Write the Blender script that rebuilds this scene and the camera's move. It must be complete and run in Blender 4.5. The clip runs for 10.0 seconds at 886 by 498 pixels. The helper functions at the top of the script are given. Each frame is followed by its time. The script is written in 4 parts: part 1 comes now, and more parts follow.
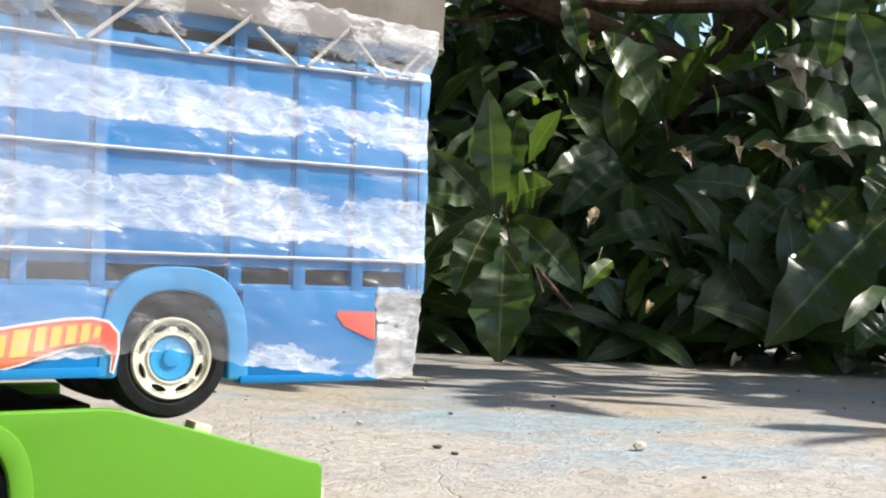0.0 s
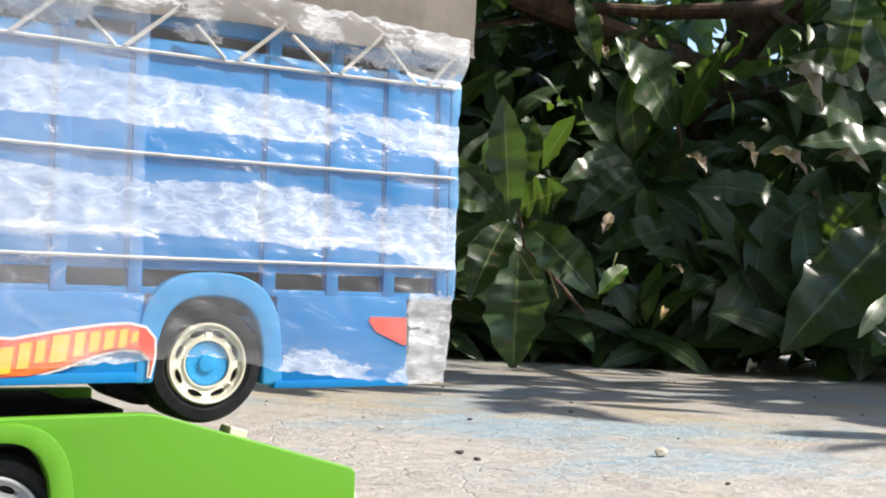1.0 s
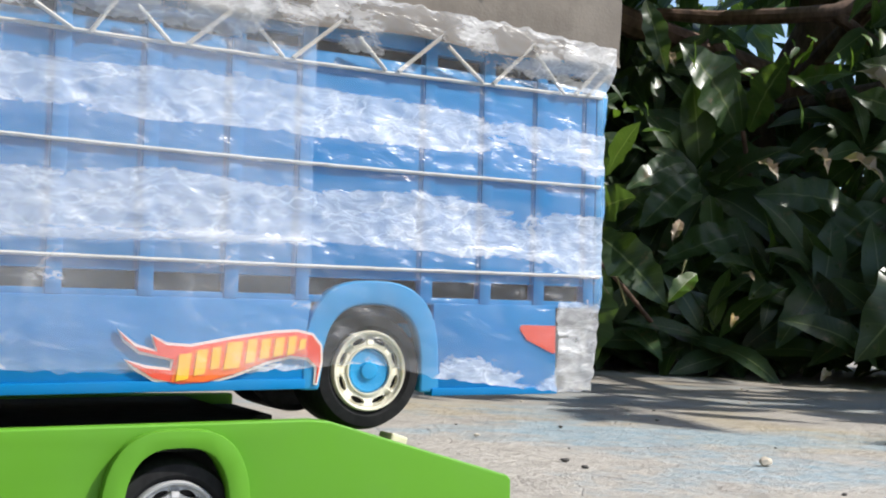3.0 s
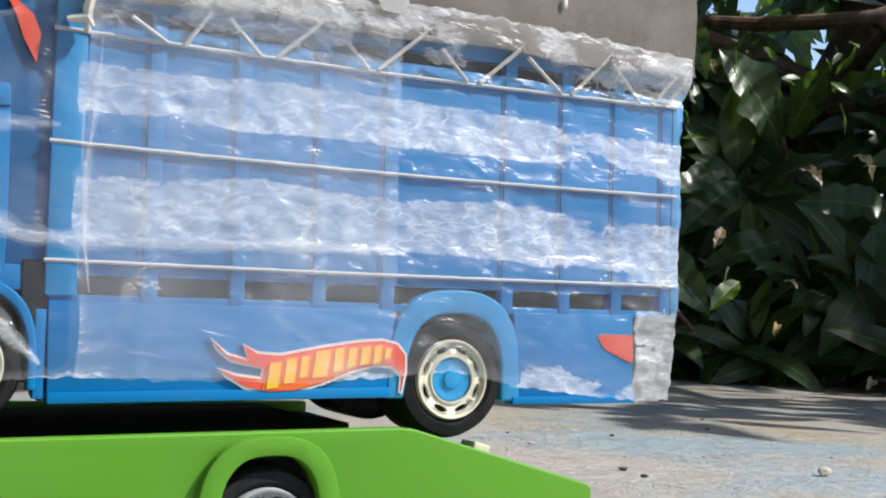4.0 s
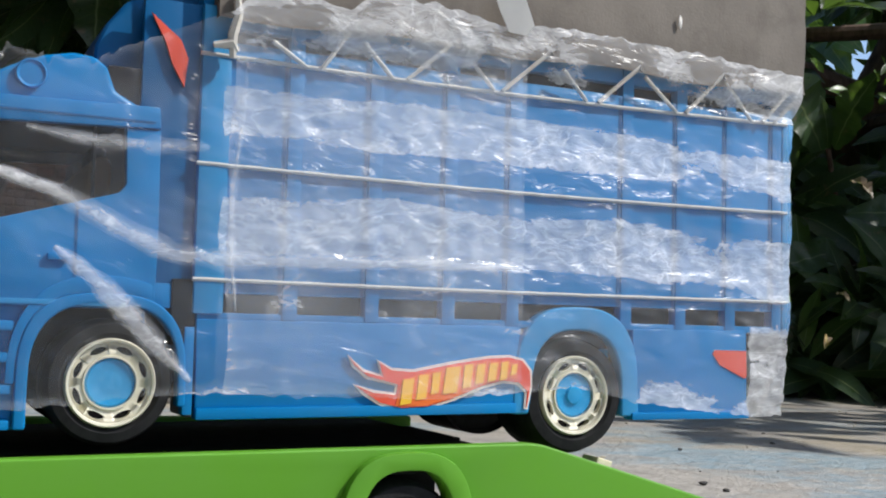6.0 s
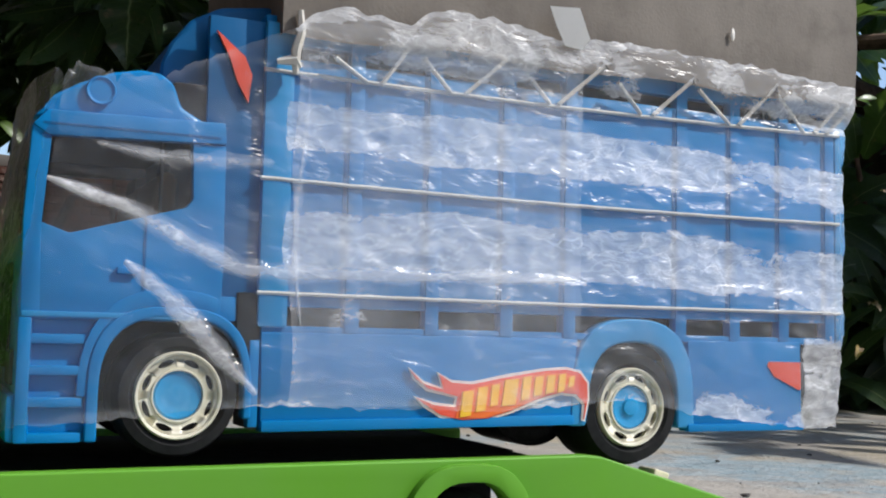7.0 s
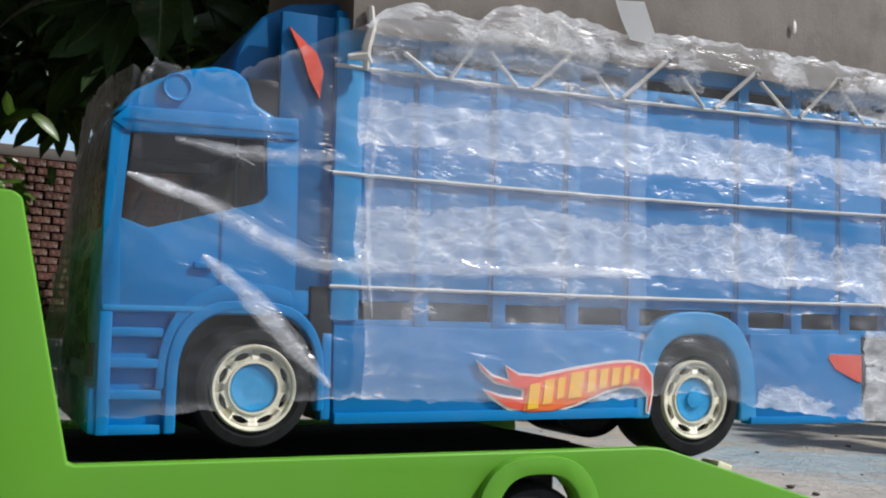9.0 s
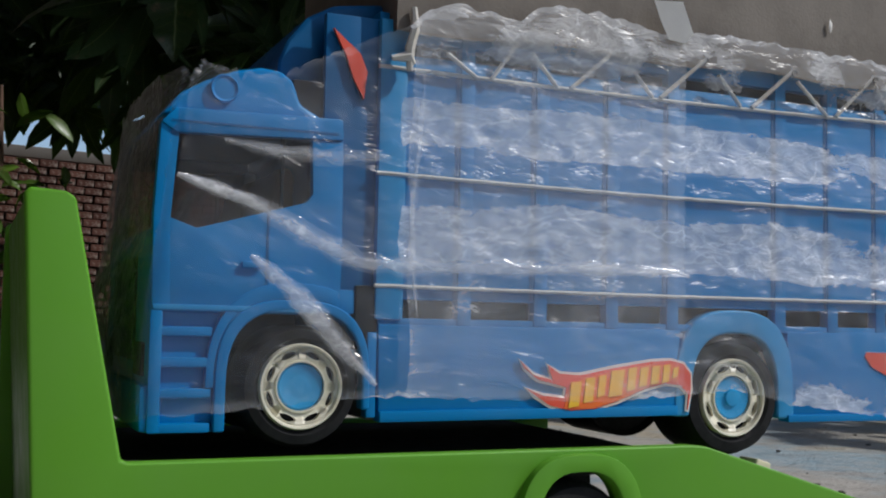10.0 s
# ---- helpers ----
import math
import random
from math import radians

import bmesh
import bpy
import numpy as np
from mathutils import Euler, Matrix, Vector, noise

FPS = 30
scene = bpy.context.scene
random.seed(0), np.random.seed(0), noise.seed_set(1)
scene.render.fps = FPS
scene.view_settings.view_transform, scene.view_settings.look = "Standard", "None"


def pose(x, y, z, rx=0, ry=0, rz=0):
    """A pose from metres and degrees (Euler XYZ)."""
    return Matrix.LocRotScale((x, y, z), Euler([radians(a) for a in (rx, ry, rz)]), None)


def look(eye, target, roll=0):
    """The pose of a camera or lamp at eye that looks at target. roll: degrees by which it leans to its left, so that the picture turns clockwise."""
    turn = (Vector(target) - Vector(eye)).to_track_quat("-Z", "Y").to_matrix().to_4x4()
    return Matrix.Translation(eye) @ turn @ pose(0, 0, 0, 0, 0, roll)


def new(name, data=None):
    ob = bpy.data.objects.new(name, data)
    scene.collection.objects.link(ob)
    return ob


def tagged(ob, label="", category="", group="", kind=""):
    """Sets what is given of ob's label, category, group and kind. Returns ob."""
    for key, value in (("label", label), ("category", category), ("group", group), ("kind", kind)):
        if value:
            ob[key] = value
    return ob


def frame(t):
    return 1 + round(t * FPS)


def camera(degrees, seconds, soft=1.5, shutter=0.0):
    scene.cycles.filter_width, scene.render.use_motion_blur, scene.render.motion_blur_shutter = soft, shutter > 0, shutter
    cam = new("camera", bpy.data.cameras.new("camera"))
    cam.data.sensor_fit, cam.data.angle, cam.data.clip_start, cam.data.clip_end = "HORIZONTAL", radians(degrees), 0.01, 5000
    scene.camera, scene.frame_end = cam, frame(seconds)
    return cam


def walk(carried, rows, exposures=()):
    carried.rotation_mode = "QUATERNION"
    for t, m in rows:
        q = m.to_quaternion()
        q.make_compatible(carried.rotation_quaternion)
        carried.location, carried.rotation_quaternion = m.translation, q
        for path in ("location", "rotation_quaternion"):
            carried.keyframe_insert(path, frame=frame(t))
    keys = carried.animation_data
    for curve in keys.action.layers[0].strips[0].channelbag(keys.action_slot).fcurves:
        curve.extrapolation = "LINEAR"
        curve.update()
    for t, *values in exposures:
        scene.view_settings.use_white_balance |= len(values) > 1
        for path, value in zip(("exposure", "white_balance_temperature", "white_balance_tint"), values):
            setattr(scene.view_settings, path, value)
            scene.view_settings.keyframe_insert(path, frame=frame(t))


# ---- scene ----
DM = 0.1    # metres in a decimetre: the place is set out in decimetres
cam = camera(44.0, 10.0, soft=2.0)
PATH = [
    (0, (-0.32, -0.059, 0.917), (0.749, 1.627, 1.031), 2.7),
    (0.5, (-0.354, -0.058, 0.919), (0.706, 1.634, 1.037), 2.9),
    (1, (-0.401, -0.039, 0.915), (0.651, 1.657, 1.038), 2.8),
    (1.5, (-0.47, -0.015, 0.908), (0.572, 1.688, 1.035), 2.8),
    (2, (-0.557, 0.04, 0.907), (0.471, 1.752, 1.035), 2.8),
    (2.5, (-0.655, 0.096, 0.903), (0.35, 1.821, 1.031), 2.9),
    (4, (-0.925, 0.193, 0.898), (0.001, 1.96, 1.039), 3.1),
    (4.5, (-1.004, 0.223, 0.894), (-0.092, 1.997, 1.041), 3.0),
    (5, (-1.087, 0.252, 0.894), (-0.183, 2.03, 1.044), 2.9),
    (5.5, (-1.17, 0.271, 0.895), (-0.278, 2.055, 1.048), 3.0),
    (7, (-1.366, 0.318, 0.892), (-0.529, 2.126, 1.071), 2.9),
    (7.5, (-1.42, 0.328, 0.891), (-0.596, 2.141, 1.072), 2.9),
    (8, (-1.473, 0.345, 0.892), (-0.652, 2.16, 1.069), 2.9),
    (8.5, (-1.504, 0.355, 0.893), (-0.688, 2.173, 1.061), 2.9),
    (9, (-1.513, 0.355, 0.894), (-0.712, 2.18, 1.053), 2.9),
    (9.5, (-1.554, 0.364, 0.892), (-0.761, 2.194, 1.046), 2.9),
    (10, (-1.625, 0.378, 0.885), (-0.837, 2.21, 1.043), 2.8),
]
walk(cam, [(t, look(Vector(eye) * DM, Vector(target) * DM, roll)) for t, eye, target, roll in PATH],
     exposures=[(0, 0.93, 6650, 11), (1.0, 0.9, 6600, 11), (2.5, 0.7, 6400, 10), (4.5, 0.35, 6250, 10), (5.5, 0.21, 6200, 10), (7.5, 0.17, 6220, 11.5), (8.5, 0.16, 6200, 11.5),
                (9.0, 0.13, 6180, 11.5), (9.5, 0.07, 6180, 11.5), (10, -0.5, 6100, 11)])

# ---- light ----
world = bpy.data.worlds.new("world")
scene.world = world
world.use_nodes = True
SUN = Vector((0.8, -0.5, 1.0)).normalized()
sky = world.node_tree.nodes.new("ShaderNodeTexSky")
sky.sky_type, sky.sun_disc = "NISHITA", False
sky.sun_elevation, sky.sun_rotation = math.asin(SUN.z), math.atan2(SUN.x, SUN.y)
back = world.node_tree.nodes["Background"]
world.node_tree.links.new(sky.outputs[0], back.inputs[0])
back.inputs[1].default_value = 0.15
sun = new("sun", bpy.data.lights.new("sun", "SUN"))
sun.data.energy, sun.data.angle, sun.data.color = 3.9, radians(0.6), (1, 0.95, 0.87)
sun.matrix_world = look(SUN * 20, (0, 0, 0))


# ---- materials ----
class Mat:
    """A node material with a principled shader and a few short ways to feed it."""

    def __init__(self, name, color=(0.5, 0.5, 0.5), rough=0.5, metal=0.0, **extra):
        self.m = bpy.data.materials.new(name)
        self.m.use_nodes = True
        self.t = self.m.node_tree
        self.b = self.t.nodes["Principled BSDF"]
        self.out = self.t.nodes["Material Output"]
        self.b.inputs["Base Color"].default_value = (*color, 1)
        self.b.inputs["Roughness"].default_value = rough
        self.b.inputs["Metallic"].default_value = metal
        for k, v in extra.items():
            self.b.inputs[k.replace("_", " ")].default_value = v
        self.where = self.t.nodes.new("ShaderNodeTexCoord").outputs["Object"]

    def node(self, kind, **inputs):
        n = self.t.nodes.new(kind)
        for k, v in inputs.items():
            self.put(n.inputs[k.replace("_", " ")], v)
        return n

    def put(self, socket, v):
        if isinstance(v, bpy.types.NodeSocket):
            self.t.links.new(v, socket)
        else:
            socket.default_value = v

    def noise(self, scale, detail=4.0, rough=0.55, stretch=None, dist=0.0):
        p = self.where
        if stretch:
            mp = self.node("ShaderNodeMapping", Vector=p, Scale=stretch)
            p = mp.outputs[0]
        return self.node("ShaderNodeTexNoise", Vector=p, Scale=scale, Detail=detail, Roughness=rough, Distortion=dist).outputs[0]

    def ramp(self, fac, lo, hi, a=0.0, b=1.0):
        n = self.node("ShaderNodeMapRange", Value=fac)
        n.inputs[1].default_value, n.inputs[2].default_value, n.inputs[3].default_value, n.inputs[4].default_value = lo, hi, a, b
        return n.outputs[0]

    def mix(self, fac, a, b, mode="MIX"):
        n = self.t.nodes.new("ShaderNodeMix")
        n.data_type, n.blend_type = "RGBA", mode
        self.put(n.inputs[0], fac)
        for s, v in ((n.inputs[6], a), (n.inputs[7], b)):
            self.put(s, (*v, 1) if isinstance(v, tuple) and len(v) == 3 else v)
        return n.outputs[2]

    def math(self, op, a, b=0.0):
        n = self.t.nodes.new("ShaderNodeMath")
        n.operation = op
        self.put(n.inputs[0], a), self.put(n.inputs[1], b)
        return n.outputs[0]

    def color(self, v):
        self.put(self.b.inputs["Base Color"], v)
        return self

    def rough(self, v):
        self.put(self.b.inputs["Roughness"], v)
        return self

    def bump(self, h, strength=0.3, distance=0.001):
        n = self.node("ShaderNodeBump", Height=h, Strength=strength, Distance=distance)
        self.put(self.b.inputs["Normal"], n.outputs[0])
        return self


def plastic(name, color, rough=0.35, dirt=0.12, scale=60, gloss=0.4):
    m = Mat(name, color, rough, Specular_IOR_Level=gloss)
    n = m.noise(scale, 5)
    d = tuple(c * (1 - dirt) + 0.25 * dirt for c in color)
    m.color(m.mix(m.ramp(n, 0.42, 0.75), color, d))
    m.rough(m.ramp(m.noise(scale * 3, 3), 0.3, 0.7, rough - 0.08, rough + 0.12))
    m.bump(m.noise(scale * 8, 3), 0.06, 0.0004)
    return m.m


BLUE = plastic("blue_plastic", (0.002, 0.19, 0.47), 0.4, 0.05, 60, 0.2)
# darker copy of the blue, with shade of recesses and set-back parts in it
BLUE_SHADED = plastic("shaded_blue_plastic", (0.003, 0.10, 0.26), 0.4, 0.05, 60, 0.2)
BLUE_PALE = plastic("pale_blue_plastic", (0.02, 0.27, 0.56), 0.4)
CYAN = plastic("cyan_hub_plastic", (0.02, 0.30, 0.62), 0.22)
GREEN = plastic("green_plastic", (0.104, 0.300, 0.017), 0.4, 0.04, 30, 0.25)
BLACK = plastic("black_plastic", (0.008, 0.008, 0.009), 0.6, 0.03, 60, 0.25)
# deck colour, blackened for the shade under the blue truck
DECK = plastic("shaded_black_deck", (0.006, 0.006, 0.006), 0.8, 0.02)
GREY = plastic("grey_chassis_plastic", (0.16, 0.165, 0.17), 0.5)
CREAM = plastic("cream_rim_plastic", (0.72, 0.68, 0.54), 0.4, 0.2, 120)
SILVER = plastic("silver_rim_plastic", (0.42, 0.42, 0.43), 0.35, 0.2, 120)
RED = plastic("red_sticker", (0.75, 0.09, 0.045), 0.4, 0.05)
ORANGE = plastic("orange_sticker", (0.80, 0.16, 0.02), 0.4, 0.05)
YELLOW = plastic("yellow_sticker", (0.85, 0.52, 0.03), 0.4, 0.05)
WHITE = plastic("white_sticker", (0.78, 0.74, 0.68), 0.45, 0.1)
# dark parts, and shade inside openings painted as a near-black colour
DARK = plastic("dark_plastic_and_shade", (0.02, 0.018, 0.02), 0.7, 0.03, 60, 0.2)
RUBBER = plastic("tyre_rubber", (0.012, 0.012, 0.013), 0.8, 0.04, 200, 0.2)
SEAT = plastic("tan_seat_plastic", (0.5, 0.34, 0.22), 0.5, 0.15)
WOOD = plastic("pale_wood", (0.78, 0.7, 0.5), 0.6, 0.2, 150)
STRING = plastic("white_string", (0.62, 0.59, 0.53), 0.8, 0.25, 400)
TAPE = plastic("clear_tape", (0.8, 0.8, 0.78), 0.35, 0.1, 80)


def glass_dark():
    m = Mat("tinted_window", (0.02, 0.018, 0.018), 0.12, Specular_IOR_Level=0.12)
    m.color(m.mix(m.ramp(m.noise(18, 3), 0.4, 0.7), (0.008, 0.007, 0.008), (0.035, 0.026, 0.02)))
    thru = m.node("ShaderNodeBsdfTransparent", Color=(0.82, 0.74, 0.68, 1))
    mx = m.node("ShaderNodeMixShader", Fac=0.8)
    m.t.links.new(m.b.outputs[0], mx.inputs[1]), m.t.links.new(thru.outputs[0], mx.inputs[2])
    m.t.links.new(mx.outputs[0], m.out.inputs[0])
    return m.m


def tarp_mat():
    m = Mat("grey_tarpaulin", (0.2, 0.18, 0.16), 0.75)
    weave = m.noise(900, 2, 0.5)
    streak = m.noise(24, 4, 0.6, (1, 1, 0.25))
    c = m.mix(m.ramp(streak, 0.3, 0.75), (0.125, 0.103, 0.082), (0.225, 0.195, 0.16))
    c = m.mix(m.ramp(m.noise(60, 5, 0.65), 0.48, 0.66, 0, 0.55), c, (0.10, 0.082, 0.064))
    m.color(m.mix(m.ramp(weave, 0.35, 0.7, 0, 0.2), c, (0.12, 0.11, 0.1)))
    m.bump(m.math("ADD", weave, m.math("MULTIPLY", streak, 2.0)), 0.14, 0.0006)
    return m.m


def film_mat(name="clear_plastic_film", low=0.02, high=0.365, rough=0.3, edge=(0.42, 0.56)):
    """Clear where it clings, milky where it hangs off and crumples, with sharp small folds; the white also paints in
    sky reflections.
    """
    m = Mat(name, (0.8, 0.82, 0.84), 0.2)
    t = m.t
    warp = m.node("ShaderNodeTexNoise", Vector=m.where, Scale=55.0, Detail=4.0, Roughness=0.6)
    shift = m.node("ShaderNodeVectorMath")
    shift.operation = "SCALE"
    m.put(shift.inputs[0], warp.outputs[1])
    shift.inputs["Scale"].default_value = 0.016
    bent = m.node("ShaderNodeVectorMath")
    m.put(bent.inputs[0], m.where), m.put(bent.inputs[1], shift.outputs[0])
    # the sheet is drawn down towards its rear corner, so its folds lean
    lean = m.node("ShaderNodeMapping", Vector=bent.outputs[0], Rotation=(0, radians(14), 0), Scale=(0.5, 1.0, 1.35))

    def cells(scale, feature):
        n = m.t.nodes.new("ShaderNodeTexVoronoi")
        n.feature = feature
        m.put(n.inputs["Vector"], lean.outputs[0])
        n.inputs["Scale"].default_value = scale
        return n

    facet = cells(80.0, "F1").outputs["Color"]
    flake = cells(290.0, "F1").outputs["Color"]
    crease = m.ramp(cells(95.0, "DISTANCE_TO_EDGE").outputs[0], 0.0, 0.06, 1.0, 0.0)
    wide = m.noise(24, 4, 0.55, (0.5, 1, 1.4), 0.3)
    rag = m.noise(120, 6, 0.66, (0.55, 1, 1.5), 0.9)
    ridge = m.math("ABSOLUTE", m.math("SUBTRACT", m.noise(130, 4, 0.62, (0.5, 1, 1.3), 0.6), 0.5))
    height = m.math("ADD", m.math("MULTIPLY", ridge, -1.6), m.math("MULTIPLY", facet, 0.35))
    height = m.math("ADD", height, m.math("MULTIPLY", wide, 1.2))
    bump = m.node("ShaderNodeBump", Height=height, Strength=0.42, Distance=0.0025)
    soft = m.node("ShaderNodeBump", Height=height, Strength=0.34, Distance=0.002)
    gloss = m.node("ShaderNodeBsdfGlossy", Color=(1, 1, 1, 1), Roughness=rough, Normal=bump.outputs[0])
    # diffuse white for the film's milkiness and for reflected sky
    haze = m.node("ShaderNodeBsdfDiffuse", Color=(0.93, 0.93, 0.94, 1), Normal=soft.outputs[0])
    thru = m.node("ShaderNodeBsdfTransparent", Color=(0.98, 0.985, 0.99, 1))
    milk_sheen = m.node("ShaderNodeAttribute")
    milk_sheen.attribute_name = "milk_sheen"
    milk_sheen_amount = milk_sheen.outputs["Fac"]
    v = m.math("ADD", milk_sheen_amount, m.math("MULTIPLY", m.math("SUBTRACT", wide, 0.5), 1.0))
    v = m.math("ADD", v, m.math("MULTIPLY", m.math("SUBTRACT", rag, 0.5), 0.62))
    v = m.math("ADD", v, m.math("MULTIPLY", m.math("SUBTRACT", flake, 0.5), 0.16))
    sheen_mask = m.ramp(v, edge[0], edge[1], 0.0, 1.0)
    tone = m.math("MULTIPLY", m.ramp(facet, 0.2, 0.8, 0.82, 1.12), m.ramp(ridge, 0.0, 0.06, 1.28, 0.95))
    h = m.math("ADD", m.math("MULTIPLY", m.math("MULTIPLY", sheen_mask, high), tone), low)
    line = m.math("MULTIPLY", m.math("MULTIPLY", crease, m.ramp(rag, 0.42, 0.6)), m.ramp(milk_sheen_amount, 0.08, 0.5, 0.0, 0.26))
    h = m.math("MAXIMUM", m.math("ADD", h, line), m.ramp(milk_sheen_amount, 0.0, 0.25, 0.0, 0.085))
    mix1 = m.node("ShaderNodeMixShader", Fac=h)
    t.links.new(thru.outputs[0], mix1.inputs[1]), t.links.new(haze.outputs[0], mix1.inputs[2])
    fres = m.node("ShaderNodeFresnel", IOR=1.4, Normal=bump.outputs[0])
    mix2 = m.node("ShaderNodeMixShader", Fac=fres.outputs[0])
    t.links.new(mix1.outputs[0], mix2.inputs[1]), t.links.new(gloss.outputs[0], mix2.inputs[2])
    t.links.new(mix2.outputs[0], m.out.inputs[0])
    return m.m


def ground_mat():
    m = Mat("worn_painted_concrete", (0.4, 0.38, 0.35), 0.8)
    big = m.noise(1.7, 5, 0.6)
    paint = m.noise(2.6, 7, 0.62, (1, 1.6, 1), 0.4)
    warm = m.noise(2.2, 5, 0.6, (1.3, 1, 1), 0.3)
    fine = m.noise(70, 6, 0.65)
    grit = m.noise(420, 3, 0.6)
    base = m.mix(m.ramp(big, 0.35, 0.65), (0.36, 0.33, 0.29), (0.45, 0.42, 0.38))
    base = m.mix(m.ramp(warm, 0.5, 0.62, 0, 0.6), base, (0.42, 0.34, 0.19))
    blue = m.mix(m.ramp(fine, 0.35, 0.65), (0.15, 0.29, 0.38), (0.33, 0.42, 0.47))
    ragged = m.math("ADD", paint, m.math("MULTIPLY", m.math("SUBTRACT", m.noise(38, 6, 0.7), 0.5), 0.28))
    base = m.mix(m.ramp(ragged, 0.49, 0.60, 0, 0.72), base, blue)
    scuff = m.noise(30, 6, 0.7, (0.6, 2.6, 1), 0.5)
    base = m.mix(m.ramp(scuff, 0.54, 0.66, 0, 0.55), base, (0.55, 0.51, 0.46))
    base = m.mix(m.ramp(scuff, 0.42, 0.32, 0, 0.45), base, (0.17, 0.15, 0.13))
    base = m.mix(m.ramp(m.noise(14, 6, 0.7), 0.5, 0.7, 0, 0.5), base, (0.22, 0.20, 0.18))
    far = m.node("ShaderNodeVectorMath", Vector=m.where)
    far.operation = "DOT_PRODUCT"
    far.inputs[1].default_value = (0.66, 0.75, 0)
    dirt = m.math("ADD", far.outputs["Value"], m.math("MULTIPLY", m.noise(4, 6, 0.7, (1.0, 2.2, 1)), 0.9))
    base = m.mix(m.ramp(dirt, 1.5, 2.1, 0, 0.5), base, (0.24, 0.205, 0.17))
    cell = m.t.nodes.new("ShaderNodeTexVoronoi")
    cell.feature = "DISTANCE_TO_EDGE"
    warp = m.node("ShaderNodeVectorMath")
    m.put(warp.inputs[0], m.where)
    wn = m.node("ShaderNodeTexNoise", Vector=m.where, Scale=9.0, Detail=5.0)
    sc = m.node("ShaderNodeVectorMath")
    sc.operation = "SCALE"
    m.put(sc.inputs[0], wn.outputs[1])
    sc.inputs["Scale"].default_value = 0.09
    m.put(warp.inputs[1], sc.outputs[0])
    m.put(cell.inputs["Vector"], warp.outputs[0])
    cell.inputs["Scale"].default_value = 17.0
    crack = m.ramp(cell.outputs[0], 0.0, 0.022, 1, 0)
    crack = m.math("MULTIPLY", crack, m.ramp(m.noise(5, 3), 0.45, 0.6))
    base = m.mix(m.math("MULTIPLY", crack, 0.22), base, (0.09, 0.08, 0.07))
    base = m.mix(m.ramp(grit, 0.57, 0.72, 0, 0.6), base, (0.13, 0.12, 0.11))
    m.color(base)
    h = m.math("ADD", m.math("MULTIPLY", fine, 1.0), m.math("MULTIPLY", grit, 0.35))
    h = m.math("SUBTRACT", h, m.math("MULTIPLY", crack, 0.3))
    m.bump(m.math("ADD", h, m.math("MULTIPLY", m.noise(22, 5, 0.65, (1, 1.6, 1)), 2.0)), 0.75, 0.005)
    m.rough(m.ramp(fine, 0.3, 0.7, 0.65, 0.9))
    return m.m


def leaf_mat(name="mango_leaf", tint=(0.062, 0.115, 0.05)):
    m = Mat(name, (0.03, 0.09, 0.02), 0.38, Specular_IOR_Level=0.65)
    rnd = m.node("ShaderNodeObjectInfo").outputs["Random"]
    isl = m.node("ShaderNodeNewGeometry").outputs["Random Per Island"]
    r = m.math("FRACT", m.math("ADD", rnd, isl))
    c = m.mix(m.ramp(r, 0.0, 0.8), tuple(v * 0.45 for v in tint), tint)
    # a few leaves lighter and yellower, as though sun shone through them
    c = m.mix(m.ramp(r, 0.86, 0.98), c, (tint[0] * 1.4, tint[1] * 1.35, tint[2] * 0.6))
    att = m.node("ShaderNodeAttribute")
    att.attribute_name = "across"
    rib = m.ramp(att.outputs["Fac"], 0.0, 0.07, 1, 0)
    c = m.mix(m.math("MULTIPLY", rib, 0.85), c, (0.30, 0.37, 0.16))
    al = m.node("ShaderNodeAttribute")
    al.attribute_name = "along"
    w = m.math("FRACT", m.math("SUBTRACT", m.math("MULTIPLY", al.outputs["Fac"], 15.0), m.math("MULTIPLY", att.outputs["Fac"], 1.3)))
    vein = m.ramp(m.math("ABSOLUTE", m.math("SUBTRACT", w, 0.5)), 0.0, 0.1, 1, 0)
    c = m.mix(m.math("MULTIPLY", vein, 0.22), c, (0.16, 0.24, 0.08))
    wear = m.noise(28, 5, 0.65)
    c = m.mix(m.ramp(wear, 0.60, 0.72, 0, 0.8), c, (0.24, 0.15, 0.09))
    m.color(c)
    m.rough(m.ramp(m.noise(60, 3), 0.3, 0.7, 0.26, 0.46))
    m.bump(m.math("ADD", m.noise(90, 4), m.math("ADD", m.math("MULTIPLY", rib, 0.5), m.math("MULTIPLY", vein, -0.3))), 0.14, 0.0012)
    tr = m.node("ShaderNodeBsdfTranslucent")
    m.put(tr.inputs[0], m.mix(0.6, c, (0.16, 0.28, 0.02)))
    mx = m.node("ShaderNodeMixShader", Fac=0.38)
    m.t.links.new(m.b.outputs[0], mx.inputs[1]), m.t.links.new(tr.outputs[0], mx.inputs[2])
    m.t.links.new(mx.outputs[0], m.out.inputs[0])
    return m.m


def bark_mat():
    m = Mat("brown_bark", (0.12, 0.07, 0.045), 0.85)
    n = m.noise(35, 6, 0.65, (1, 1, 0.4))
    m.color(m.mix(m.ramp(n, 0.35, 0.7), (0.07, 0.04, 0.028), (0.21, 0.125, 0.085)))
    m.bump(n, 0.6, 0.006)
    return m.m


